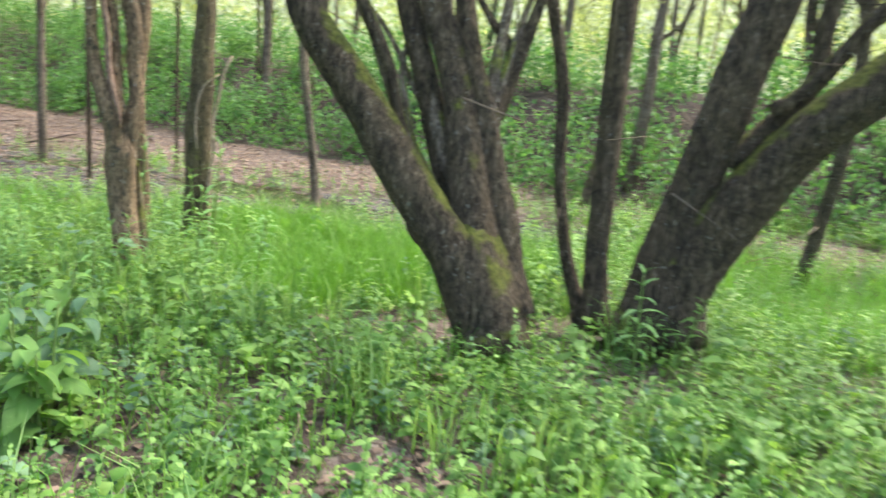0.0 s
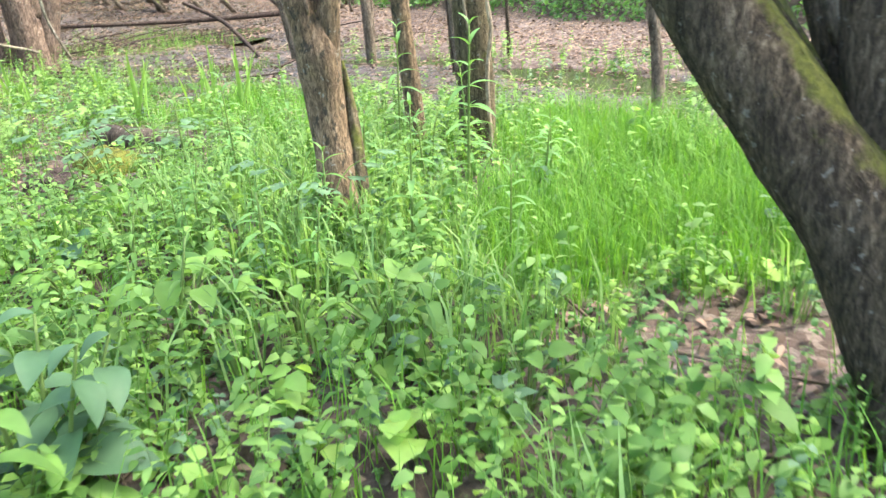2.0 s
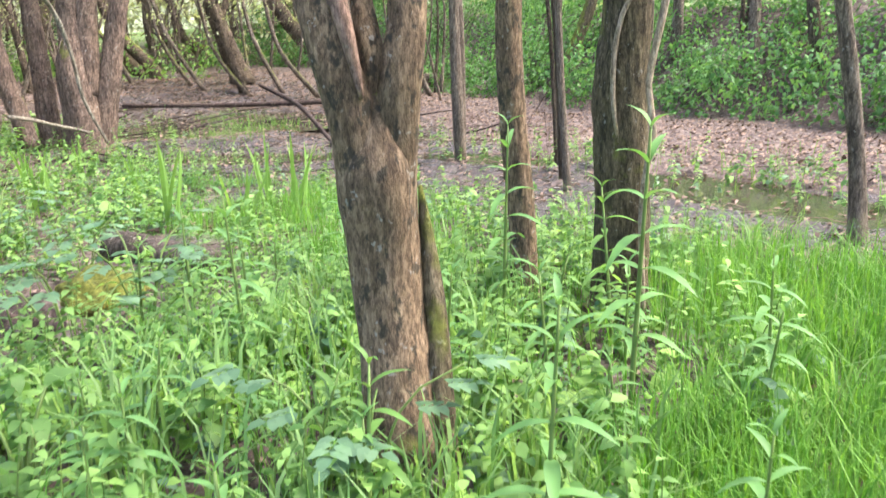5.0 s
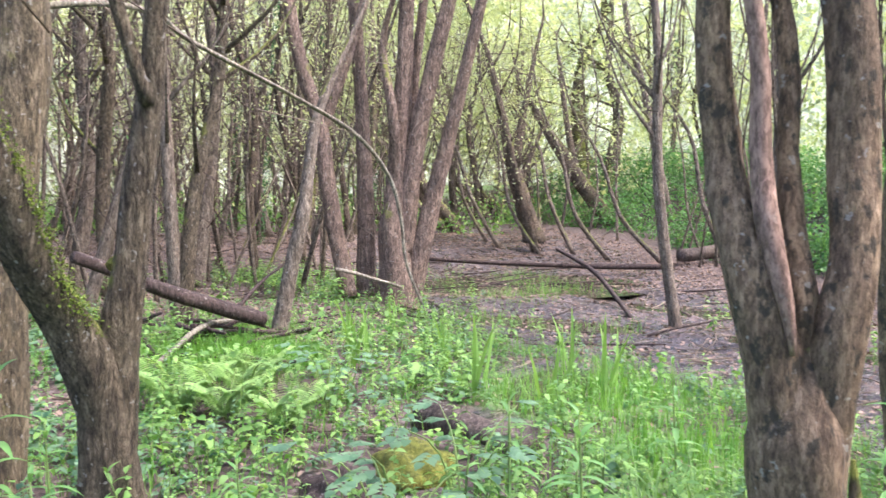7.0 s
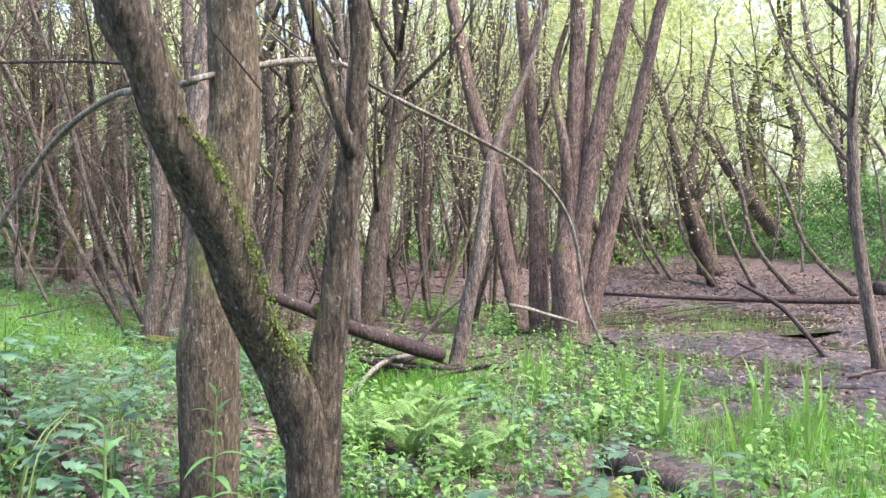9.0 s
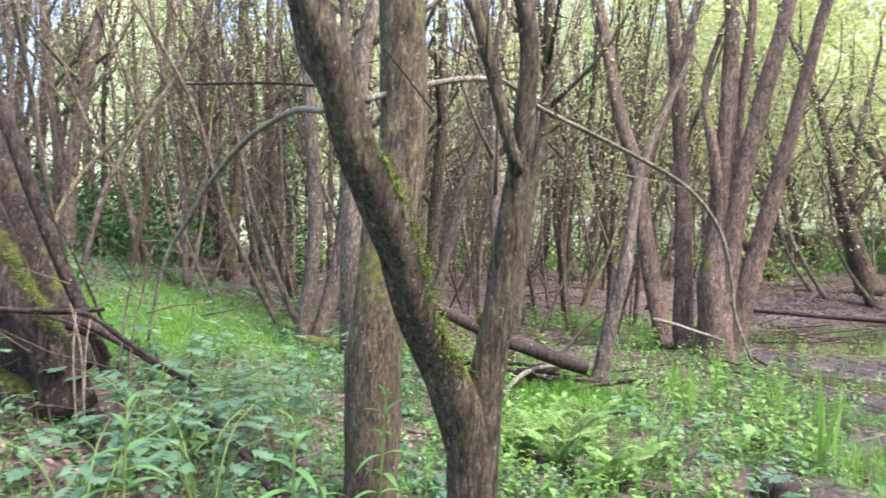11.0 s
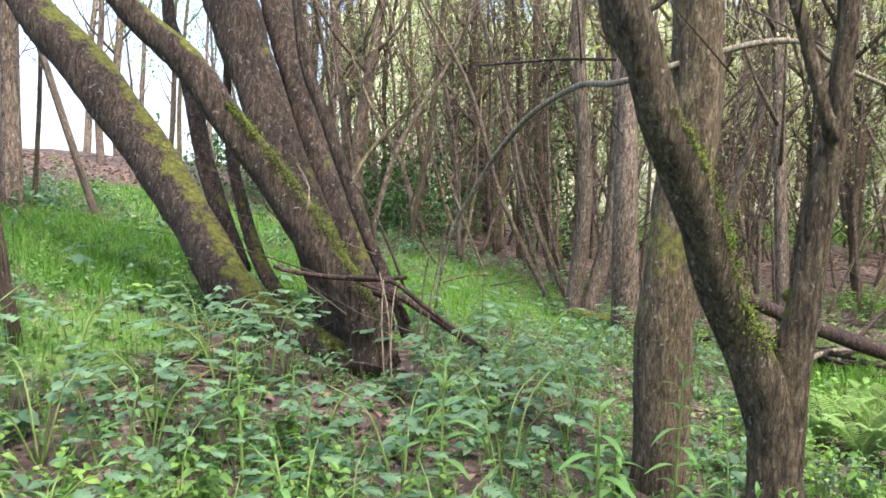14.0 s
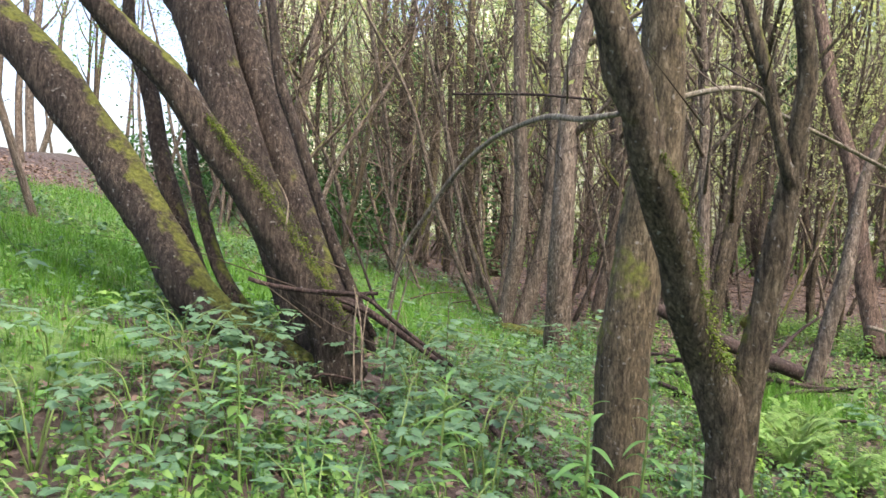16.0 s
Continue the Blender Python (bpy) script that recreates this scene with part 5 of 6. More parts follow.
def undergrowth():
    left = lambda x, y: smooth(-3.5, -5.0, x) * smooth(5.5, 4.5, y)
    plants_cover("nettle_patch", "bright green nettles and low leafy herbs", M_NETTLE, 40000, 31, lambda x, y: cover(x, y) * (1 - 0.9 * left(x, y)), 0.3, 6, 0.058, wide=0.55)
    plants_cover("herb_carpet", "low lime green herbs with round leaves", M_LIME, 44000, 32, lambda x, y: cover(x, y) * (1 - 0.95 * left(x, y)) * smooth(9, 6, y) * (0.35 + 0.65 * smooth(-5, -3.5, x)), 0.15, 3, 0.055, wide=0.85)
    plants_cover("bramble_carpet", "blue-green bramble and rose leaves", M_BRAMBLE, 34000, 33, lambda x, y: cover(x, y) * (0.3 + 0.75 * left(x, y)), 0.19, 4, 0.06, wide=0.66)
    plants_cover("herb_seedlings", "tiny fresh green seedlings close to the soil", M_BANK, 70000, 37, lambda x, y: 0.25 + 0.6 * cover(x, y) * left(x, y), 0.07, 3, 0.032, box=(-12, 3, -3, 9), wide=0.7)
    rng = np.random.default_rng(34)
    x, y = scatter(rng, 260000, -16, 9, -5, 13, lambda x, y: np.clip(smooth(0, 0.5, near_spots(x, y, GRASSY)) + 0.3 * smooth(0, 0.4, near_spots(x, y, SEDGE)) + (0.46 + 0.3 * smooth(-4, -2.5, x)) * cover(x, y), 0, 1))
    for gx, gy, gr in GRASSY[1:8] + GRASSY[17:]:
        k = int(2400 * gr * gr)
        ga, gd = rng.uniform(0, 6.28, k), gr * 0.9 * np.sqrt(rng.uniform(0, 1, k))
        x, y = np.r_[x, gx + np.cos(ga) * gd], np.r_[y, gy + np.sin(ga) * gd]
    n = len(x)
    a = rng.uniform(0, 6.28, n)
    way = np.stack([np.cos(a), np.sin(a), 0 * a], 1) * rng.uniform(0.3, 1.3, (n, 1))
    v, _ = blades(np.stack([x, y, ground_z(x, y) - 0.01], 1), way, rng.uniform(0.12, 0.4, n) * (1 - 0.55 * smooth(-3.5, -6, x) * smooth(5, 3.5, y) - 0.25 * smooth(-4, -7, x) * smooth(3.5, 5, y)), rng.uniform(0.003, 0.0065, n))
    tagged(blades_mesh("grass", v, M_GRASS), "fresh green grass in loose tufts", "grass", kind="stuff")
    rng = np.random.default_rng(38)
    tx, ty = scatter(rng, 900, -4.2, 1.5, 2.5, 8.6, lambda x, y: (0.25 * cover(x, y) + 0.75 * smooth(0, 0.4, near_spots(x, y, LONG_GRASS))) * (near_chain(x, y, TRACK) <= 0))
    x, y = np.repeat(tx, 16) + rng.normal(0, 0.05, 16 * len(tx)), np.repeat(ty, 16) + rng.normal(0, 0.05, 16 * len(tx))
    n = len(x)
    a = rng.uniform(0, 6.28, n)
    way = np.stack([np.cos(a), np.sin(a), 0 * a], 1) * rng.uniform(0.3, 1.0, (n, 1))
    v, _ = blades(np.stack([x, y, ground_z(x, y) - 0.01], 1), way, rng.uniform(0.2, 0.5, n), rng.uniform(0.006, 0.013, n))
    tagged(blades_mesh("long_grass", v, M_SEDGE), "tufts of long arching soft green grass", "grass", kind="stuff")
    rng = np.random.default_rng(35)
    x, y = scatter(rng, 150000, -22, 5, -6, 18, lambda x, y: np.clip(0.22 + 1.2 * np.maximum(near_chain(x, y, STRIP), near_spots(x, y, BARE)) + 0.35 * smooth(0.2, 0.6, near_chain(x, y, DITCH)) * (0.5 + 0.5 * np.sin(1.7 * x + 0.6 * y) * np.sin(2.1 * y - 0.5 * x)), 0, 1))
    n = len(x)
    z = ground_z(x, y)
    afloat = rng.uniform(0, 1, n) < 0.3
    for pool in POOLS:
        z = np.where(afloat & (in_pool(x, y, pool) < 1.3), np.maximum(z, pool_z(pool) - 0.012), z)
    v = leaf_cloud(np.stack([x, y, z + rng.uniform(0.004, 0.02, n)], 1), np.stack([rng.normal(0, 1, n), rng.normal(0, 1, n), rng.normal(0, 0.2, n)], 1), np.tile((0, 0, 1.0), (n, 1)) + rng.normal(0, 0.25, (n, 3)), rng.uniform(0.03, 0.085, n), rng.uniform(0.02, 0.05, n))
    tagged(leaves_mesh("leaf_litter", v, M_LITTER), "dry brown fallen leaves", "leaf litter", kind="stuff")


undergrowth()


def fallen_twigs():
    """Thin dead twigs lying over the litter."""
    rng = np.random.default_rng(91)
    vs, fs, n0 = [], [], 0
    for _ in range(1500):
        x, y = (rng.uniform(-20, -7), rng.uniform(2.5, 14)) if rng.random() < 0.75 else (rng.uniform(-7, 3), rng.uniform(1, 13))
        a, L = rng.uniform(0, 6.28), rng.uniform(0.15, 0.9)
        bend = rng.normal(0, 0.12)
        rows = []
        for u in (0, 0.5, 1.0):
            px, py = x + math.cos(a + bend * u) * L * u, y + math.sin(a + bend * u) * L * u
            rows.append((px, py, 0, rng.uniform(0.003, 0.009) * (1.15 - 0.5 * u)))
        rows = np.array(rows)
        rows[:, 2] = ground_z(rows[:, 0], rows[:, 1]) + rng.uniform(0.0, 0.05, 3)
        v, f = tube(rows, 3, rng, 0.0)
        vs.append(v)
        fs += [tuple(i + n0 for i in q) for q in f]
        n0 += len(v)
    tagged(link_mesh("fallen_twigs", np.vstack(vs).tolist(), fs, M_TWIG), "thin dead twigs scattered over leaf litter", "twigs", kind="stuff")


fallen_twigs()

# ---- single plants ----


def blade_leaf(name, parent, length, width, m, mat, droop=0.3, rows=6):
    """One lance-shaped leaf with a midrib, along +y from its base."""
    bm = bmesh.new()
    ring = []
    for k in range(rows + 1):
        u = k / rows
        w = width * 0.5 * math.sin(math.pi * min(1.0, 0.06 + u * 0.94)) ** 0.8 * (1.15 - 0.35 * u)
        y, z = length * u, length * (0.25 * u - droop * u * u)
        ring.append([bm.verts.new(m @ Vector(q)) for q in ((-w, y, z + w * 0.35), (0, y, z), (w, y, z + w * 0.35))])
    for a, b in zip(ring, ring[1:]):
        for j in (0, 1):
            bm.faces.new((a[j], a[j + 1], b[j + 1], b[j]))
    return part(name, bm, mat, parent)


def stalk(parent, pts, mat, name="stem", sides=6):
    v, f = tube(smooth_path(pts, 0.06), sides, RNG, 0.03)
    return link_mesh(name, v.tolist(), f, mat, parent)


def willowherb(seed, mat, height=0.75):
    """A tall stem with crossed pairs of long leaves."""
    rng = np.random.default_rng(seed)
    ob = thing("willowherb", 0, 0, 0, "tall green herb with narrow pointed leaves", "plant", "tall herbs of the wood floor")
    dx, dy = rng.normal(0, 0.05, 2)
    stalk(ob, [(dx, dy, height, 0.003), (dx * 0.5, dy * 0.5, height * 0.5, 0.006), (0, 0, -0.04, 0.008)], M_STEM)
    many = 8
    for k in range(many):
        u = 0.28 + 0.72 * k / (many - 1)
        L = min(1.0, 0.35 + height) * (0.17 - 0.09 * abs(u - 0.55) / 0.45) * rng.uniform(0.85, 1.15)
        for half in (0, 180):
            lift = 20 + 45 * max(0, u - 0.75) / 0.25 + rng.normal(0, 8)
            blade_leaf("leaf", ob, L, L * 0.21, pose(dx * u, dy * u, height * u, lift - 12, 0, 90 * (k % 2) + half + rng.normal(0, 14)), mat, 0.6)
    return ob


def wild_rose(seed, mat):
    """Low arching shoots with feathered leaves of paired leaflets."""
    rng = np.random.default_rng(seed)
    ob = thing("wild_rose", 0, 0, 0, "low wild rose with blue-green feathered leaves", "shrub", "wild roses of the wood floor")
    for s in range(4):
        a = s * 1.57 + rng.normal(0, 0.4)
        L, h = rng.uniform(0.2, 0.36), rng.uniform(0.3, 0.5)
        c, d = math.cos(a), math.sin(a)
        stalk(ob, [(c * L, d * L, h, 0.002), (c * L * 0.4, d * L * 0.4, h * 0.75, 0.004), (0, 0, -0.03, 0.005)], M_STEM, "shoot", 5)
        for k in range(3):
            u = 0.45 + 0.27 * k
            bx, by, bz = c * L * u, d * L * u, h * (0.55 + 0.45 * u)
            b = a + rng.normal(0, 0.9)
            base, wd = [], []
            for q in range(7):
                along = 0.035 + 0.022 * (q // 2)
                side = (-1, 1)[q % 2] if q < 6 else 0
                wb = b + side * 1.1
                base.append((bx + math.cos(b) * along, by + math.sin(b) * along, bz + 0.01 - along * 0.15))
                wd.append((math.cos(wb), math.sin(wb), -0.05))
            n = len(base)
            v = leaf_cloud(np.array(base), np.array(wd), np.tile((0, 0, 1.0), (n, 1)), rng.uniform(0.045, 0.062, n), rng.uniform(0.03, 0.04, n), 0.15, 0.15)
            leaves_mesh("leaf", v, mat, ob)
    return ob


def broad_plant(seed, mat, size=0.115):
    """A rosette of broad leaves on stalks."""
    rng = np.random.default_rng(seed)
    ob = thing("broadleaf_plant", 0, 0, 0, "broad-leaved plant with large green leaves", "plant", "broad-leaved plants")
    for k in range(15):
        a = k * 47 + rng.normal(0, 12)
        m = pose(0, 0, 0.0, 0, 0, a)
        h, out = rng.uniform(0.08, 0.28), rng.uniform(0.04, 0.19)
        tip = m @ Vector((0, out, h))
        stalk(ob, [(*tip, 0.004), (tip.x * 0.4, tip.y * 0.4, h * 0.6, 0.005), (0, 0, -0.03, 0.006)], M_STEM, "leaf_stalk", 5)
        L = size * rng.uniform(0.5, 1.0)
        blade_leaf("leaf", ob, L, L * 0.75, Matrix.Translation(tip) @ pose(0, 0, 0, rng.uniform(-25, 20), rng.normal(0, 12), a), mat, 0.5, 7)
    return ob


def dock_plant(seed, mat):
    """Tall stalks with big drooping heart-shaped leaves."""
    rng = np.random.default_rng(seed)
    ob = thing("dock_plant", 0, 0, 0, "tall leafy plant with big drooping blue-green leaves", "plant", "tall broad-leaved plants")
    for s in range(4):
        c, d = rng.normal(0, 0.09, 2)
        h = rng.uniform(0.42, 0.62)
        stalk(ob, [(c * 1.6, d * 1.6, h, 0.004), (c, d, h * 0.5, 0.007), (c * 0.6, d * 0.6, -0.03, 0.009)], M_STEM)
        for k in range(9):
            u = 0.25 + 0.75 * k / 8
            L = 0.2 * (1.1 - 0.6 * u) * rng.uniform(0.8, 1.2)
            blade_leaf("leaf", ob, L, L * 0.62, pose(c * (0.6 + u), d * (0.6 + u), h * u, rng.uniform(-30, 15), rng.normal(0, 10), k * 137 + rng.normal(0, 15)), mat, 0.55, 7)
    return ob


def fern(seed):
    """A shuttlecock of feathered fronds."""
    rng = np.random.default_rng(seed)
    ob = thing("fern", 0, 0, 0, "fresh light green fern with arching fronds", "fern", "ferns by the forked willow")
    for k in range(11):
        a = k * 0.57 + rng.normal(0, 0.15)
        c, d = math.cos(a), math.sin(a)
        L = rng.uniform(0.36, 0.56)
        u = np.linspace(0.12, 1, 22)
        px, pz = L * 0.62 * u, L * (1.2 * u - 0.6 * u * u)
        base = np.stack([c * px, d * px, pz], 1)
        wl = 0.16 * L * np.sin(np.pi * (0.12 + 0.86 * u) ** 0.8) + 0.012
        v = []
        for sgn in (-1, 1):
            way = np.tile((c * 0.35 - sgn * d, d * 0.35 + sgn * c, -0.15), (len(u), 1))
            v.append(leaf_cloud(base, way, np.tile((0, 0, 1.0), (len(u), 1)), wl * 1.35, np.full(len(u), 0.026 * L / 0.6), 0.1, 0.12))
        frond = leaves_mesh("frond", np.concatenate(v), M_FERN, ob)
        stalk(frond, [(c * L * 0.62, d * L * 0.62, L * 0.6, 0.0015), (c * L * 0.31, d * L * 0.31, L * 0.45, 0.003), (0, 0, -0.02, 0.004)], M_STEM, "rib", 4)
    return ob


def iris(seed):
    """Upright sword leaves in a fan."""
    rng = np.random.default_rng(seed)
    ob = thing("iris", 0, 0, 0, "upright lime green sword-shaped iris leaves", "plant", "irises in the mud")
    for k in range(5):
        blade_leaf("leaf", ob, rng.uniform(0.45, 0.75), 0.032, pose(rng.normal(0, 0.03), rng.normal(0, 0.02), -0.03, 80 + rng.normal(0, 5), rng.normal(0, 8), rng.uniform(0, 360)), M_LIME, 0.2, 6)
    return ob


def put_all(sources, places, jitter=0.25):
    """The first of each source stands at the first places, copies at the rest."""
    n = len(sources)
    for k, (x, y) in enumerate(places):
        m = pose(x, y, gz(x, y), 0, 0, RNG.uniform(0, 360))
        if k < n:
            sources[k].matrix_basis = m
        else:
            copy_thing(sources[k % n], m @ Matrix.Diagonal((*[RNG.uniform(1 - jitter, 1 + jitter)] * 3, 1)))


M_FERN = leaf_material("fern_fronds", (0.15, 0.28, 0.08), (0.28, 0.43, 0.16), 0.45)
M_HERB = leaf_material("herb_leaves", (0.09, 0.22, 0.06), (0.18, 0.34, 0.12), 0.35, 0.45)
put_all([willowherb(1, M_HERB, 0.8), willowherb(2, M_HERB, 0.6), willowherb(3, M_NETTLE, 0.5)], (
    (-4.85, 4.2), (-4.45, 2.42), (-2.25, 5.45), (-4.68, 4.42), (-4.3, 3.3), (-4.6, 4.75), (-3.0, 6.25), (-2.4, 6.7),
    (-2.7, 7.1), (-3.4, 5.9), (-3.85, 6.2), (-2.6, 5.5), (-3.1, 6.9), (-2.0, 6.9), (-4.1, 5.0), (-3.7, 4.4),
    (-4.2, 3.9), (-3.6, 3.7), (-1.9, 5.6), (-2.8, 5.2), (-3.3, 7.2), (-4.2, 7.0), (0.9, 5.3), (1.1, 5.6), (-2.2, 6.4), (-1.6, 5.9)))
put_all([willowherb(21, M_HERB, 0.46), willowherb(22, M_NETTLE, 0.4), willowherb(23, M_HERB, 0.36)],
    tuple((float(hx), float(hy)) for hx, hy in zip(*scatter(np.random.default_rng(61), 50, -4.6, -1.9, 4.5, 6.9, lambda x, y: 0.75 + 0 * x)))
    + tuple((float(hx), float(hy)) for hx, hy in zip(*scatter(np.random.default_rng(62), 24, -5.0, -3.0, 1.6, 4.2, lambda x, y: 0.6 + 0 * x))))
put_all([wild_rose(4, M_BRAMBLE), wild_rose(5, M_BRAMBLE), wild_rose(6, M_BRAMBLE)], (
    (-5.4, 2.1), (-5.0, 1.2), (-5.7, 3.05), (-4.5, 3.1), (-4.7, 1.85), (-7.4, 3.4), (-2.45, 5.6), (-4.3, 1.55), (-6.0, 2.95), (-4.1, 2.3),
    (-3.7, 2.0), (-3.9, 2.9), (-6.2, 3.5), (-5.2, 3.4), (-6.8, 3.7), (-3.6, 1.4), (-4.9, 2.6), (-3.2, 2.6), (-3.2, 3.2), (-5.6, 1.6),
    (-7.2, 2.8), (-6.6, 6.1), (-7.0, 6.4), (-4.2, 5.6), (-4.4, 6.0), (-6.0, 6.4), (-9.8, 4.2), (-8.0, 4.6), (-3.4, 2.3), (-3.9, 3.4), (-4.4, 2.0), (-5.1, 2.0), (-5.3, 3.0), (-3.0, 1.9), (-4.0, 1.2), (-3.4, 1.0), (-4.7, 2.3), (-6.3, 3.2), (-5.9, 3.7), (-4.8, 3.5), (-3.5, 2.8), (-7.0, 3.3), (-4.5, 1.0), (-2.9, 2.4), (-5.5, 1.95), (-5.62, 2.12), (-5.42, 1.8)))
put_all([broad_plant(7, M_LIME, 0.13), broad_plant(8, M_NETTLE), broad_plant(9, M_LIME)], (
    (-1.6, 3.8), (-2.4, 4.3), (-1.85, 4.9), (-2.2, 4.7), (1.75, 5.4), (2.1, 5.2), (-3.7, 5.4), (-5.9, 3.2), (-0.9, 4.95), (-2.9, 4.6), (-3.3, 5.1), (-1.5, 5.0), (1.4, 4.9)))
put_all([dock_plant(15, M_BRAMBLE), dock_plant(16, M_NETTLE)], ((-1.75, 3.9), (-1.45, 3.6)))
put_all([fern(11), fern(12)], ((-6.6, 5.45), (-7.2, 5.7), (-6.3, 5.75), (-6.9, 5.2), (-7.7, 5.9)))
put_all([iris(13), iris(14)], ((-8.0, 6.8), (-6.5, 7.2), (-8.1, 6.95), (-6.2, 7.6), (-7.6, 7.5), (-5.9, 7.9), (-9.0, 7.6), (-6.9, 8.3)))

# ---- dead wood on the ground ----


def lying(name, label, mat, a, b, r0, r1, sag=0.0, category="log", group=""):
    """A piece of dead wood lying from a to b."""
    ob = thing(name, 0, 0, 0, label, category, group)
    a, b = np.array(a, float), np.array(b, float)
    pts = []
    for k in range(5):
        u = k / 4
        p = a + (b - a) * u + [RNG.normal(0, 0.02), RNG.normal(0, 0.02), -sag * math.sin(math.pi * u)]
        pts.append((*p, r0 + (r1 - r0) * u))
    limb("trunk", ob, *pts, mat=mat, sides=12 if r0 > 0.05 else 7, step=0.08 if r0 > 0.05 else 0.2, rough=0.1)
    return ob


lying("fallen_log", "short thick rotting log half hidden in herbs", M_LOG, (-6.2, 6.62, -0.03), (-5.2, 6.87, -0.05), 0.105, 0.09)
lying("fallen_log", "long thin dark log on the pond's far shore", M_DEAD, (-16.0, 11.2, 0.22), (-13.6, 15.2, 0.1), 0.035, 0.06, 0.05)
lying("fallen_log", "wet reddish-brown log at the foot of the bank", M_LOG, (-14.2, 16.2, 0.25), (-14.7, 18.2, 0.32), 0.13, 0.15)
lying("dead_branch", "pale bent bough resting on the ground", M_LICHEN, (-8.0, 5.1, 0.0), (-9.7, 6.3, 0.14), 0.028, 0.02, -0.16, "branch")
lying("fallen_log", "mossy log at the foot of the slim trees", M_BARK_MOSS, (-10.9, 4.4, 0.1), (-11.6, 3.4, 0.2), 0.08, 0.07)
lying("dead_branch", "thick dead branch among low herbs", M_DEAD, (-6.5, 3.1, 0.5), (-5.6, 3.75, 0.1), 0.03, 0.02, 0.0, "branch")
lying("dead_branch", "forked dead branch sticking out of the heap", M_DEAD, (-9.0, 6.0, 0.35), (-10.2, 7.0, 0.85), 0.022, 0.01, 0.0, "branch")
lying("dead_branch", "pale dead branch by the many-stemmed willow", M_LICHEN, (-10.7, 7.6, 0.55), (-11.0, 8.6, 0.25), 0.025, 0.02, 0.0, "branch")
for k in range(30):
    hx, hy, ha, hl = -9.1 + RNG.normal(0, 0.5), 5.75 + RNG.normal(0, 0.45), RNG.normal(0.9, 0.9), RNG.uniform(0.35, 0.85)
    dx, dy = math.cos(ha) * hl * 0.5, math.sin(ha) * hl * 0.5
    hz = gz(hx, hy) + 0.02 + 0.009 * k
    lying("stick", "dry brown stick in a heap of dead wood", M_DEAD, (hx - dx, hy - dy, hz), (hx + dx, hy + dy, hz + RNG.normal(0.02, 0.07)), 0.026, 0.012, RNG.normal(0, 0.03), "branch", "sticks of the heap")
for k in range(60):
    hx, hy = RNG.uniform(-19, -8), RNG.uniform(7, 14)
    ha, hl = RNG.uniform(0, 3.14), RNG.uniform(0.4, 1.6)
    dx, dy = math.cos(ha) * hl * 0.5, math.sin(ha) * hl * 0.5
    lying("stick", "thin dead stick on the wet mud", M_DEAD, (hx - dx, hy - dy, gz(hx - dx, hy - dy) + 0.01), (hx + dx, hy + dy, gz(hx + dx, hy + dy) + RNG.uniform(0.02, 0.2)), 0.016, 0.008, 0, "branch", "sticks on the mud")


def mound(name, label, x, y, rx, ry, h, mat, category):
    """A lumpy low mound."""
    ob = thing(name, 0, 0, 0, label, category)
    bm = bmesh.new()
    bmesh.ops.create_icosphere(bm, subdivisions=4, radius=1.0)
    for v in bm.verts:
        q = 1 + 0.28 * noise.noise(v.co * 2.3 + Vector((x, y, 0))) + 0.12 * noise.noise(v.co * 7)
        v.co = Vector((x + v.co.x * rx * q, y + v.co.y * ry * q, gz(x, y) - 0.03 + v.co.z * h * q))
    part("body", bm, mat, ob)
    return ob


mound("mossy_stump", "rotten stump cushioned with golden green moss", -5.35, 6.2, 0.3, 0.22, 0.17, M_MOSS, "stump")
mound("rotten_stump", "crumbling dark brown stump", -5.2, 5.72, 0.24, 0.2, 0.16, M_DEAD, "stump")
mound("broken_stump", "small broken yellow-green stump", -18.6, 1.95, 0.09, 0.09, 0.4, M_MOSS, "stump")
mound("rotten_stump", "low broken stump at the foot of the forked willow", -4.95, 4.42, 0.1, 0.08, 0.16, M_DEAD, "stump")

for lx, ly, la, ll in ((-17.0, 15.5, -32, 1), (-17.6, 15.0, -26, -2), (-18.2, 14.2, -36, 3), (-16.3, 16.0, -30, 2), (-19.4, 14.6, -22, -3), (-15.2, 16.6, -38, 2), (-20.0, 13.4, -17, 4), (-13.6, 16.9, -28, 1)):
    lz = gz(lx, ly)
    copy_thing(LEANERS[int(abs(la)) % 4], pose(lx, ly, lz, 0, la, ll * 9) @ Matrix.Diagonal((1.7, 1.7, 0.9, 1)))

# fine shoots on the large trees
for hx, hy, hz, spread, many in ((-10.9, 9.2, 2.2, 0.7, 60), (-12.0, 7.9, 1.6, 0.6, 30), (-6.4, 2.6, 0.9, 0.35, 30), (-0.3, 6.0, 1.5, 0.4, 26), (1.6, 6.3, 1.6, 0.4, 22), (-5.5, 4.4, 2.3, 0.4, 14)):
    shoot_rng = np.random.default_rng(int(hz * 100))
    shoots = thing("shoots", 0, 0, 0, "fine bare grey-brown shoots round old trunks", "twigs")
    twigs(shoots, [tuple(np.array((hx, hy, hz)) + shoot_rng.normal(0, spread, 3)) for _ in range(many)], shoot_rng, 0.8, 0.005, M_TWIG, up=0.5)


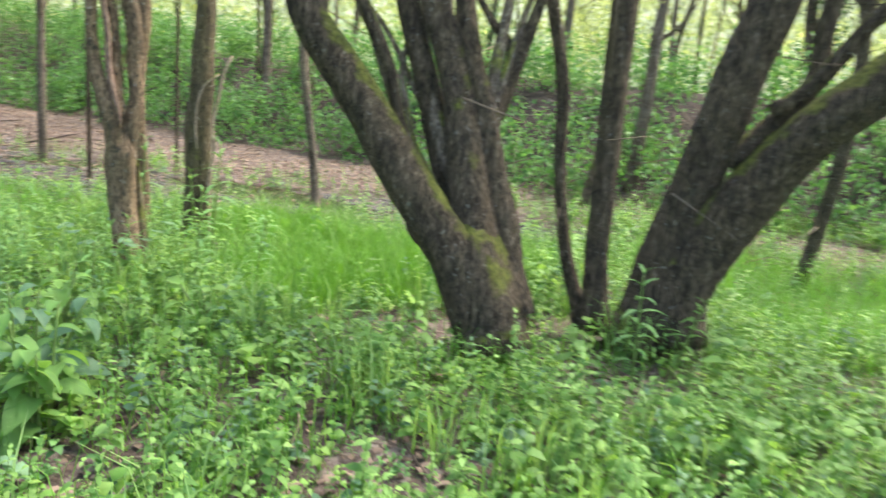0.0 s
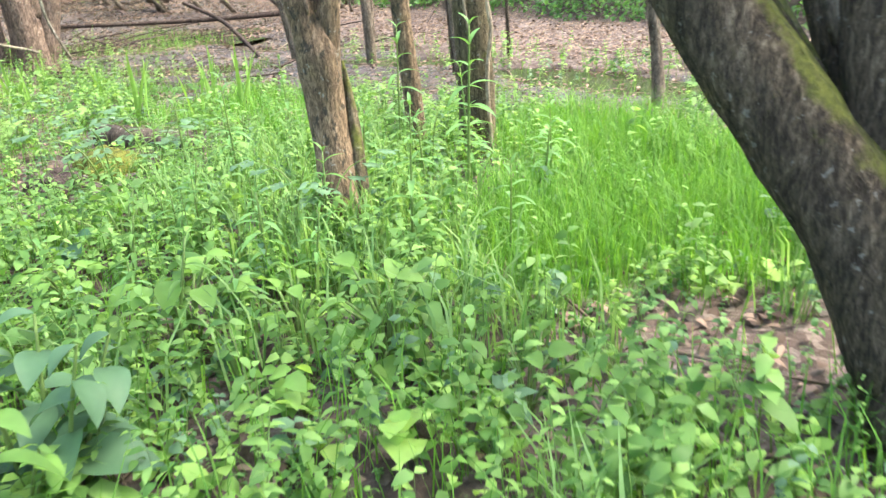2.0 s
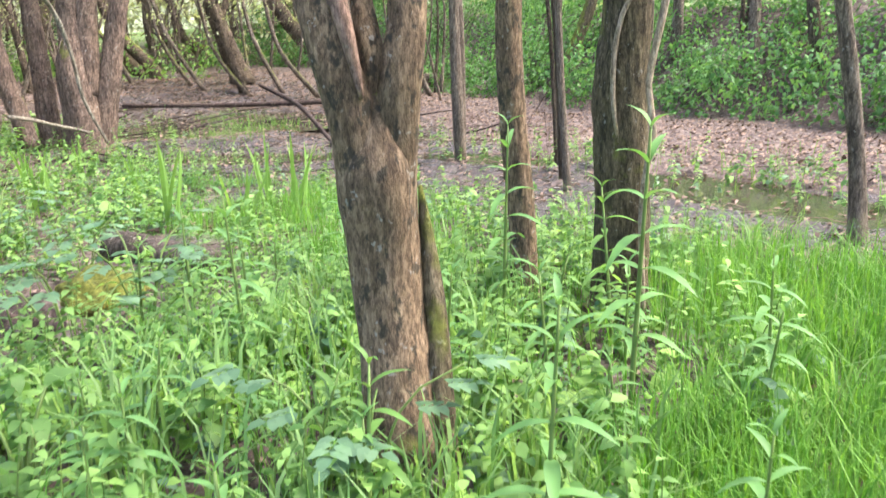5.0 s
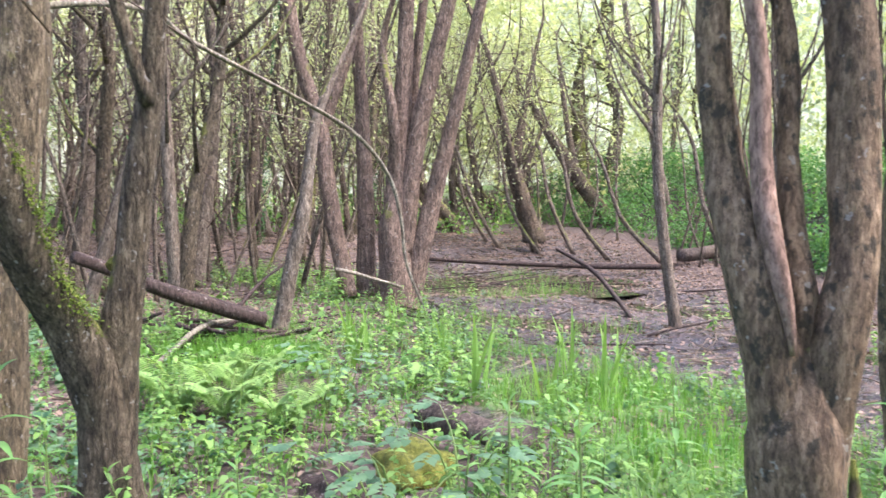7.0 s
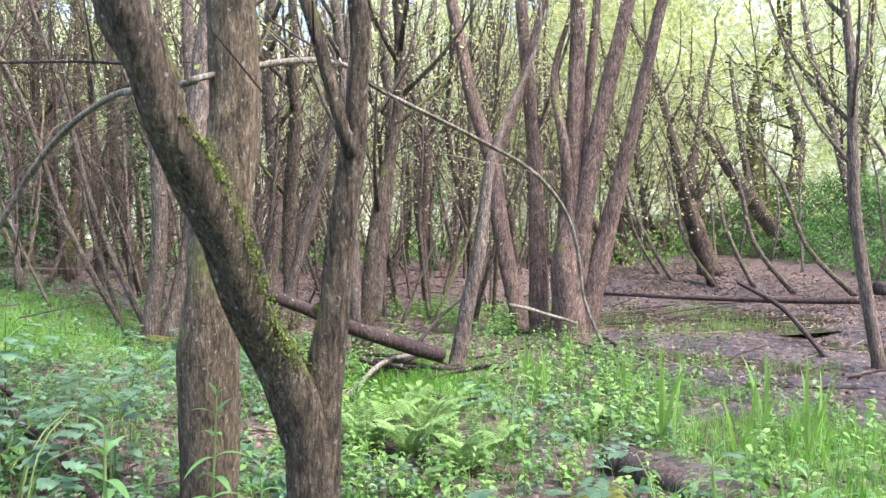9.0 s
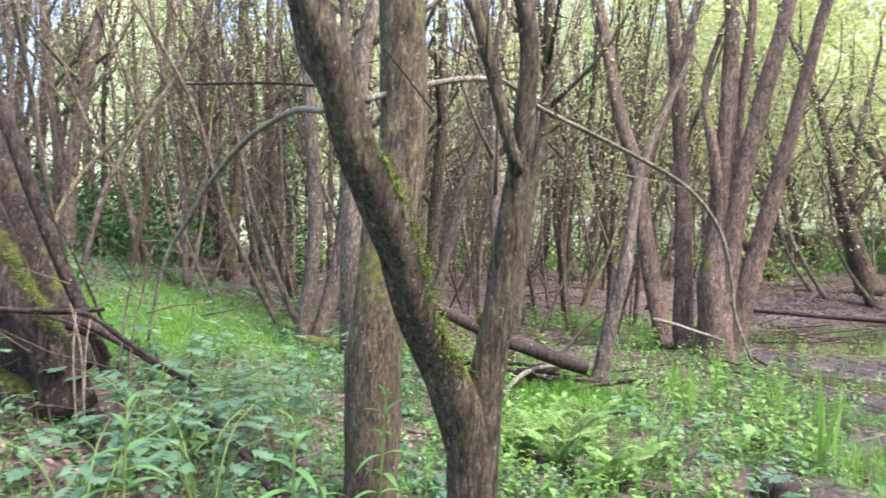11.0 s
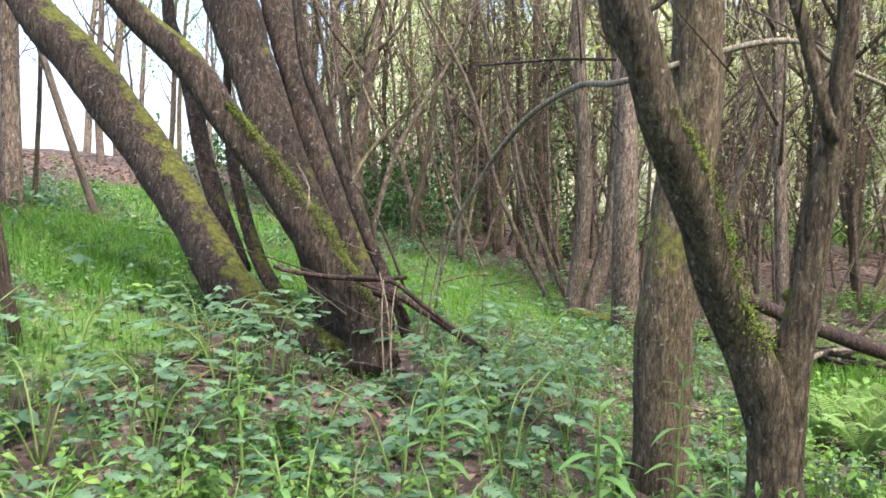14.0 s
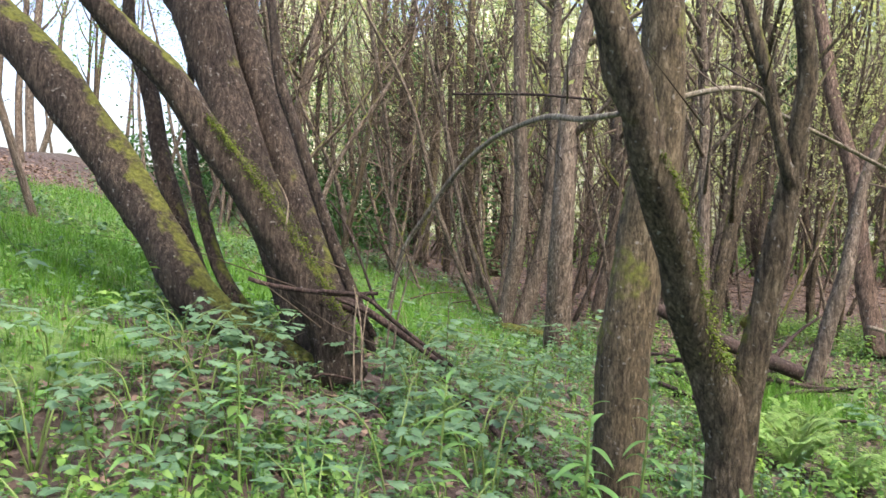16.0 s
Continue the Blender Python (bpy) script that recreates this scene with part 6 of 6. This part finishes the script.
# dead vines and shoots at the foot of the leaning willows
tangle = thing("brush_tangle", 0, 0, 0, "tangle of dead vines and pale shoots against leaning willows", "branches")
limb("branch", tangle, (-5.83, 1.95, 1.13, 0.014), (-5.87, 2.09, 1.09, 0.015), (-5.98, 2.45, 1.05, 0.016), (-6.05, 2.72, 1.06, 0.012), mat=M_DEAD, sides=7, step=0.06, rough=0.06)
limb("branch", tangle, (-5.9, 2.38, 1.07, 0.013), (-5.98, 2.64, 1.04, 0.015), (-6.03, 2.82, 0.9, 0.015), (-6.08, 2.97, 0.78, 0.013), (-6.15, 3.2, 0.61, 0.01), mat=M_DEAD, sides=7, step=0.06, rough=0.06)
limb("branch", tangle, (-5.9, 2.48, 1.03, 0.011), (-5.93, 2.59, 0.99, 0.01), (-5.96, 2.67, 0.94, 0.008), mat=M_DEAD, sides=7, step=0.06, rough=0.06)
limb("branch", tangle, (-6.07, 2.71, 0.96, 0.01), (-6.05, 2.62, 1.21, 0.008), (-6.01, 2.51, 1.47, 0.007), (-5.98, 2.4, 1.63, 0.005), mat=M_DEAD, sides=7, step=0.06, rough=0.06)
limb("branch", tangle, (-5.85, 2.32, 0.5, 0.008), (-5.89, 2.42, 0.56, 0.01), (-5.93, 2.59, 0.53, 0.008), (-5.98, 2.74, 0.5, 0.007), mat=M_DEAD, sides=7, step=0.06, rough=0.06)
limb("shoot", tangle, (-5.88, 2.63, 0.38, 0.005), (-5.88, 2.61, 0.8, 0.005), (-5.88, 2.62, 1.06, 0.004), mat=M_VINE, sides=7, step=0.06, rough=0.06)
limb("shoot", tangle, (-5.86, 2.68, 0.37, 0.005), (-5.85, 2.66, 0.84, 0.005), (-5.83, 2.61, 1.11, 0.003), mat=M_VINE, sides=7, step=0.06, rough=0.06)
limb("shoot", tangle, (-5.92, 2.65, 0.38, 0.004), (-5.92, 2.66, 0.83, 0.004), (-5.93, 2.68, 1.02, 0.003), mat=M_VINE, sides=7, step=0.06, rough=0.06)
limb("shoot", tangle, (-5.76, 2.19, 1.44, 0.006), (-5.77, 2.2, 1.6, 0.005), (-5.75, 2.13, 1.74, 0.004), mat=M_VINE, sides=7, step=0.06, rough=0.06)
limb("twig", tangle, (-6.18, 2.79, 0.34, 0.008), (-6.21, 2.82, 0.84, 0.007), (-6.23, 2.88, 1.17, 0.006), (-6.24, 2.93, 1.41, 0.004), mat=M_BARK, sides=7, step=0.06, rough=0.06)
limb("twig", tangle, (-6.12, 2.75, 0.35, 0.008), (-6.15, 2.78, 0.83, 0.007), (-6.16, 2.81, 1.1, 0.006), (-6.17, 2.86, 1.31, 0.004), mat=M_BARK, sides=7, step=0.06, rough=0.06)
limb("twig", tangle, (-6.23, 2.9, 1.02, 0.007), (-6.28, 3.04, 1.06, 0.005), (-6.33, 3.21, 1.07, 0.004), mat=M_BARK, sides=7, step=0.06, rough=0.06)
